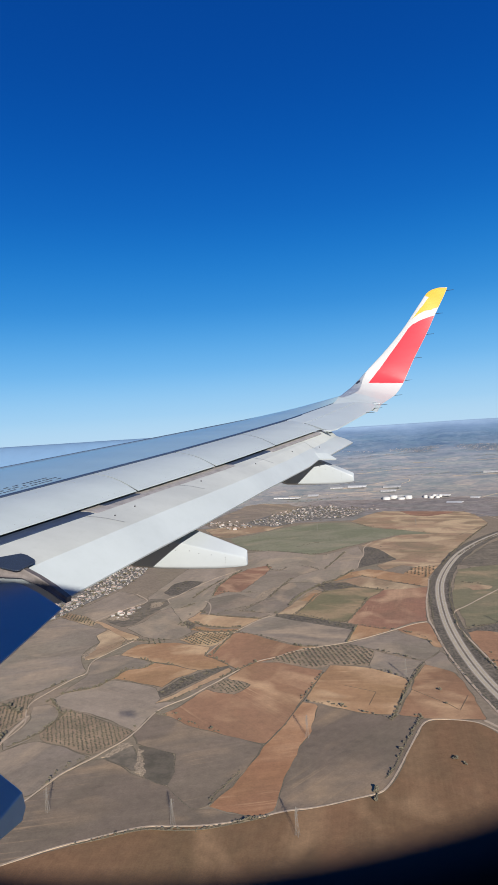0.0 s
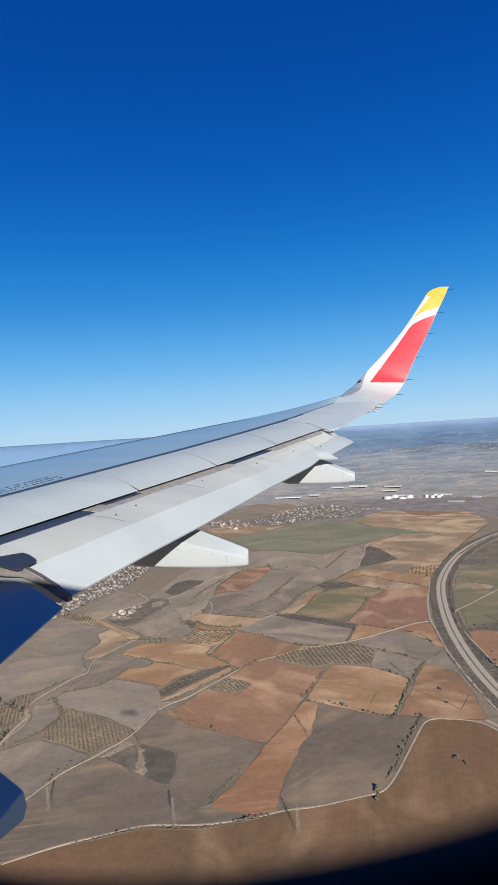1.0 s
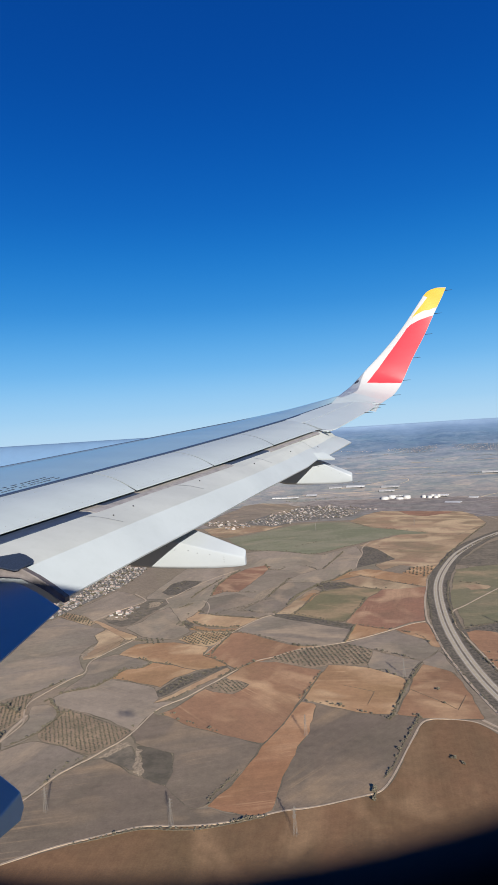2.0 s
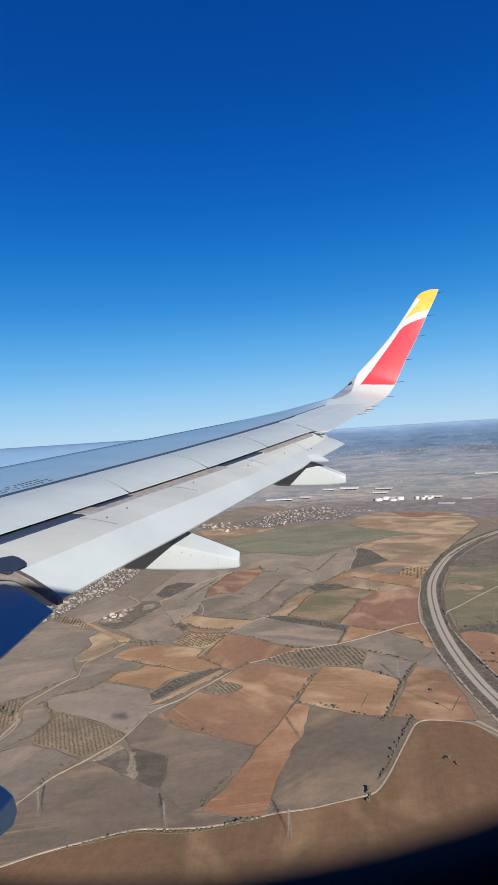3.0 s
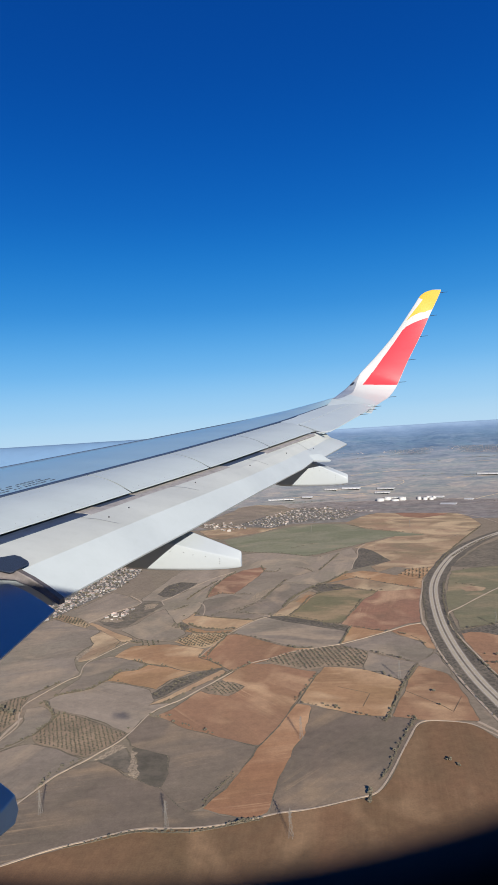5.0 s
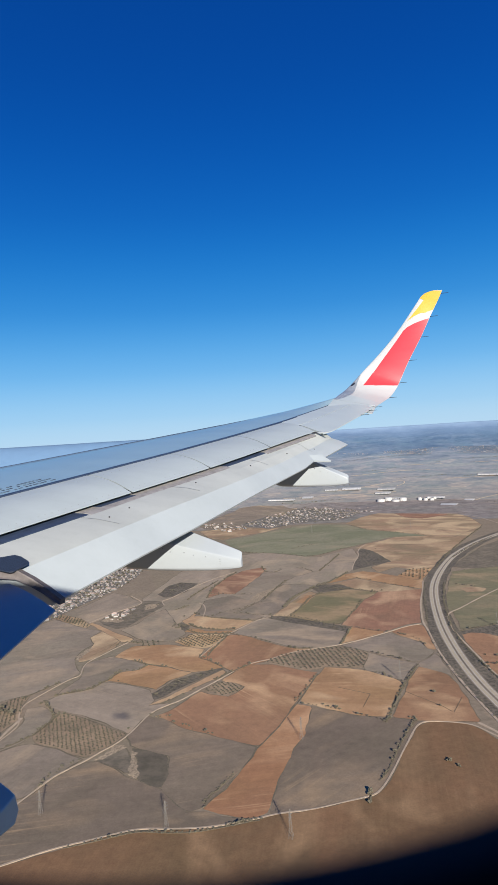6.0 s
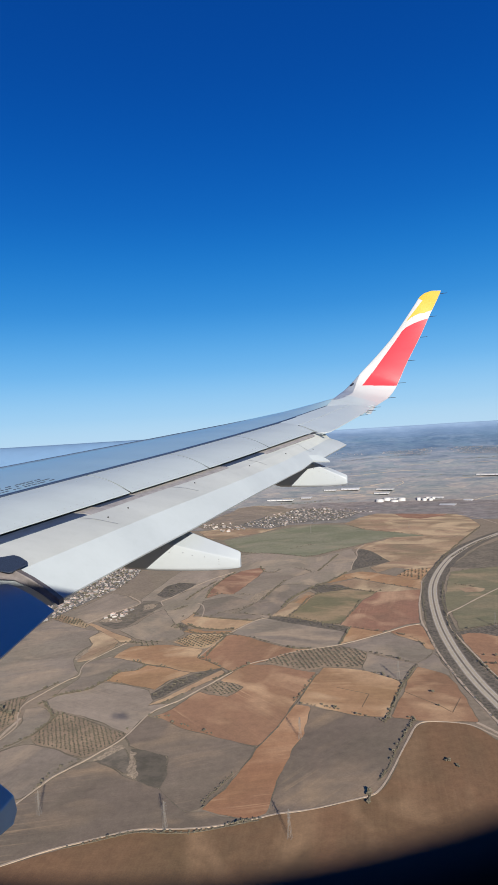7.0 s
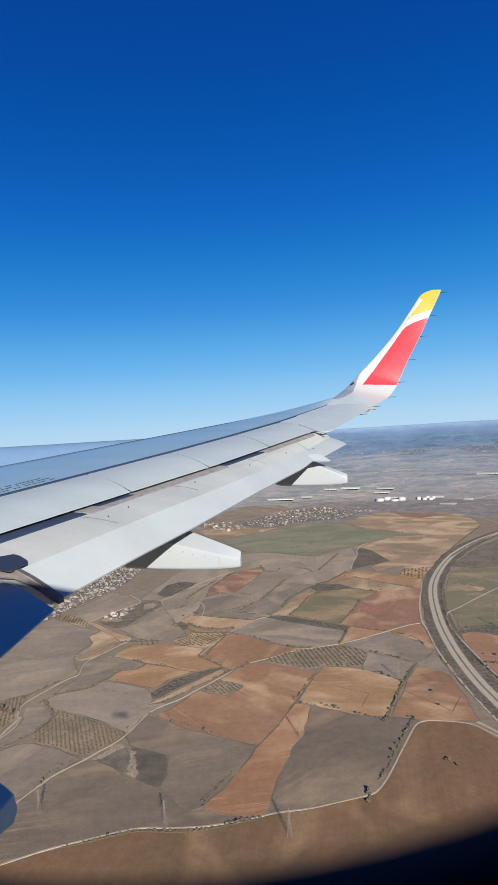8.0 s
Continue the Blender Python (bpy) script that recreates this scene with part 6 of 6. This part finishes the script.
def warehouse(x, y, length, depth, turn):
    top = tagged(new("warehouse"), "long white metal industrial shed", "warehouse", "industrial sheds")
    top.matrix_basis = pose(x, y, terrain(x, y) + 0.3, 0, 0, turn)
    h = 4.8
    v, f = box_net(-length / 2, length / 2, -depth / 2, depth / 2, -1, h)
    part("wall", mesh_of("wall", v, f, SHED), top)
    v = [(sx * (length / 2 + 0.4), y_, z) for sx in (-1, 1) for y_, z in ((-depth / 2 - 0.4, h), (0, h + depth * 0.09), (depth / 2 + 0.4, h))]
    part("roof", mesh_of("roof", v, [(0, 1, 4, 3), (1, 2, 5, 4), (0, 3, 5, 2), (0, 2, 1), (3, 4, 5)], SHED), top)
    for i in range(4):
        c = -length * 0.36 + length * 0.24 * i
        v, f = box_net(c - 2.2, c + 2.2, -depth / 2 - 0.12, -depth / 2 + 0.1, 0, 4.6)
        part("door", mesh_of("door", v, f, SEAL), top)


def storage_tank(x, y, radius, height):
    top = tagged(new("storage_tank"), "round white storage tank with a low domed roof", "tank", "storage tanks")
    top.matrix_basis = pose(x, y, terrain(x, y) + 0.3)
    n = 32
    ring = lambda r, z: [(r * math.cos(math.tau * i / n), r * math.sin(math.tau * i / n), z) for i in range(n)]
    part("shell", mesh_of("shell", *grid([ring(radius, -1), ring(radius, height)], True, True), TANK, False), top)
    part("roof", mesh_of("roof", *grid([ring(radius + 0.2, height), ring(radius * 0.8, height + radius * 0.07), ring(radius * 0.4, height + radius * 0.13), ring(0.3, height + radius * 0.15)], True, True), TANK, True), top)
    part("rim", mesh_of("rim", *grid([ring(radius + 0.05, height - 0.5), ring(radius + 0.35, height - 0.5), ring(radius + 0.35, height + 0.05), ring(radius + 0.05, height + 0.05)], True), STEEL), top)
    part("stair", mesh_of("stair", *merge([rod(((radius + 0.6) * math.cos(-2.2 + k * 0.12), (radius + 0.6) * math.sin(-2.2 + k * 0.12), height * k / 12), ((radius + 0.6) * math.cos(-2.08 + k * 0.12), (radius + 0.6) * math.sin(-2.08 + k * 0.12), height * (k + 1) / 12), 0.25, 4) for k in range(12)]), STEEL), top)



# ---- a walled estate and a farm bridge ----
def make_villa():
    top = tagged(new("villa"), "white semi-detached house with a dark slate roof", "house", "estate houses")
    part("wall", mesh_of("wall", *box_net(-6, 6, -5, 5, -1, 5.6), SHED), top)
    v = [(-6.5, -5.5, 5.6), (6.5, -5.5, 5.6), (6.5, 5.5, 5.6), (-6.5, 5.5, 5.6), (-2.5, 0, 8.2), (2.5, 0, 8.2)]
    part("roof", mesh_of("roof", v, [(0, 1, 5, 4), (1, 2, 5), (2, 3, 4, 5), (3, 0, 4), (3, 2, 1, 0)], SEAL), top)
    for x in (-3.6, -1.2, 1.2, 3.6):
        for z in (0.9, 3.5):
            part("window", mesh_of("window", *box_net(x - 0.6, x + 0.6, -5.05, -4.97, z, z + 1.4), GLASS_DARK), top)
    return top


def terrace(x, y, length, turn):
    top = tagged(new("terrace"), "long white terrace with a red tiled roof", "house", "estate terraces")
    top.matrix_basis = pose(x, y, 0.4, 0, 0, turn)
    part("wall", mesh_of("wall", *box_net(-length / 2, length / 2, -4.5, 4.5, -1, 5.2), SHED), top)
    v = [(sx * (length / 2 + 0.4), y_, z) for sx in (-1, 1) for y_, z in ((-5, 5.2), (0, 7.4), (5, 5.2))]
    part("roof", mesh_of("roof", v, [(0, 1, 4, 3), (1, 2, 5, 4), (0, 3, 5, 2), (0, 2, 1), (3, 4, 5)], RED_TILE), top)
    for i in range(int(length / 5)):
        c = -length / 2 + 2.5 + 5 * i
        part("window", mesh_of("window", *box_net(c - 0.8, c + 0.8, -4.56, -4.44, 1.0, 2.6), GLASS_DARK), top)


def garden_wall(line):
    top = tagged(new("garden_wall"), "long white rendered garden wall round the estate", "wall", kind="structure")
    for a, b in zip(line, line[1:]):
        long, mid = math.dist(a, b), ((a[0] + b[0]) / 2, (a[1] + b[1]) / 2)
        piece = part("wall_run", mesh_of("wall_run", *box_net(-long / 2, long / 2, -0.2, 0.2, -0.5, 2.2), TANK), top)
        piece.matrix_basis = pose(*mid, 0.3, 0, 0, math.degrees(math.atan2(b[1] - a[1], b[0] - a[0])))


settle([(-891, 1891), (-647, 2024), (-602, 2176), (-501, 2588), (-423, 2609), (-430, 2281), (-464, 2108), (-515, 1978), (-552, 1873), (-575, 1809), (-629, 1667), (-734, 1545)], 620, 3, -0.13, "suburb houses")
settle([(-75, 3420), (174, 3885), (396, 4062), (622, 3702), (482, 3447), (207, 3399), (69, 3255)], 400, 5, -0.15, "village houses")
settle([(-130, 3284), (108, 3948), (332, 4124), (705, 3827), (723, 3596), (440, 3356), (141, 3282), (-58, 3141)], 70, 15, -0.12, "village houses")
settle([(-297, 3477), (-140, 3559), (-30, 3299), (-142, 3194)], 40, 8, 0.05, "village houses")
settle([(-431, 1755), (-399, 1814), (-360, 1840), (-373, 1743)], 12, 9, 0.0, "outlying houses")
settle([(590, 4593), (823, 4555), (1014, 4517), (1313, 4461), (1658, 4326), (1891, 4195), (1867, 4147), (1527, 4307), (1291, 4397), (932, 4506)], 900, 11, -0.45, "far town houses")
settle([(-830, 1400), (-764, 1528), (-682, 1672), (-638, 1798), (-639, 1731), (-690, 1595), (-726, 1416), (-711, 1336), (-767, 1250)], 110, 21, -0.1, "suburb houses")
warehouse(181, 4177, 169, 41, -18)
warehouse(351, 4175, 66, 48, -19)
warehouse(512, 4227, 79, 40, -20)
warehouse(641, 4211, 115, 53, -21)
warehouse(855, 4156, 108, 54, -23)
warehouse(825, 4122, 93, 48, -23)
warehouse(1296, 3895, 52, 45, -32)
warehouse(1124, 3735, 88, 68, -30)
warehouse(1517, 4080, 185, 51, -29)
warehouse(893, 4049, 80, 29, -32)
warehouse(1127, 3981, 87, 36, -32)
storage_tank(791, 4035, 24.6, 17.8)
storage_tank(838, 4041, 22.9, 16.5)
storage_tank(876, 4006, 24.4, 17.5)
storage_tank(924, 4016, 22.8, 16.3)
storage_tank(1052, 3970, 13.9, 18.0)
storage_tank(1087, 3958, 13.7, 17.9)
storage_tank(1022, 3991, 12.2, 15.9)
storage_tank(1074, 3986, 10.5, 13.5)
storage_tank(1109, 3975, 10.4, 13.4)
villa = make_villa()
villa.matrix_basis = pose(-604, 958, 0.4, 0, 0, -30)
for x, y in [(-588, 949), (-573, 940), (-557, 931), (-541, 922), (-594, 934), (-578, 925), (-562, 916)]:
    copy_thing(villa, pose(x, y, 0.4, 0, 0, -30))
terrace(-552, 884, 46, 67)
terrace(-567, 850, 20, 67)
garden_wall([(-553, 836), (-511, 912), (-524, 921)])


# ---- what nobody could count, joined ----
LOOSE = {"tree": ("tree_cover", "scattered dark green trees and bushes along far field edges", "trees"), "olive_tree": ("far_olive_trees", "rows of grey-green olive trees", "olive trees"), "house": ("far_houses", "pale houses of a far town", "houses")}
for key, stores in loose.items():
    name, label, category = LOOSE[key]
    top = tagged(new(name), label, category, kind="stuff")
    for mat, (v, f) in stores.items():
        part({"bark": "trunk", "terracotta_roof": "roof", "house_render": "wall"}.get(mat, "crown"), mesh_of(name, v, f, bpy.data.materials[mat]), top)
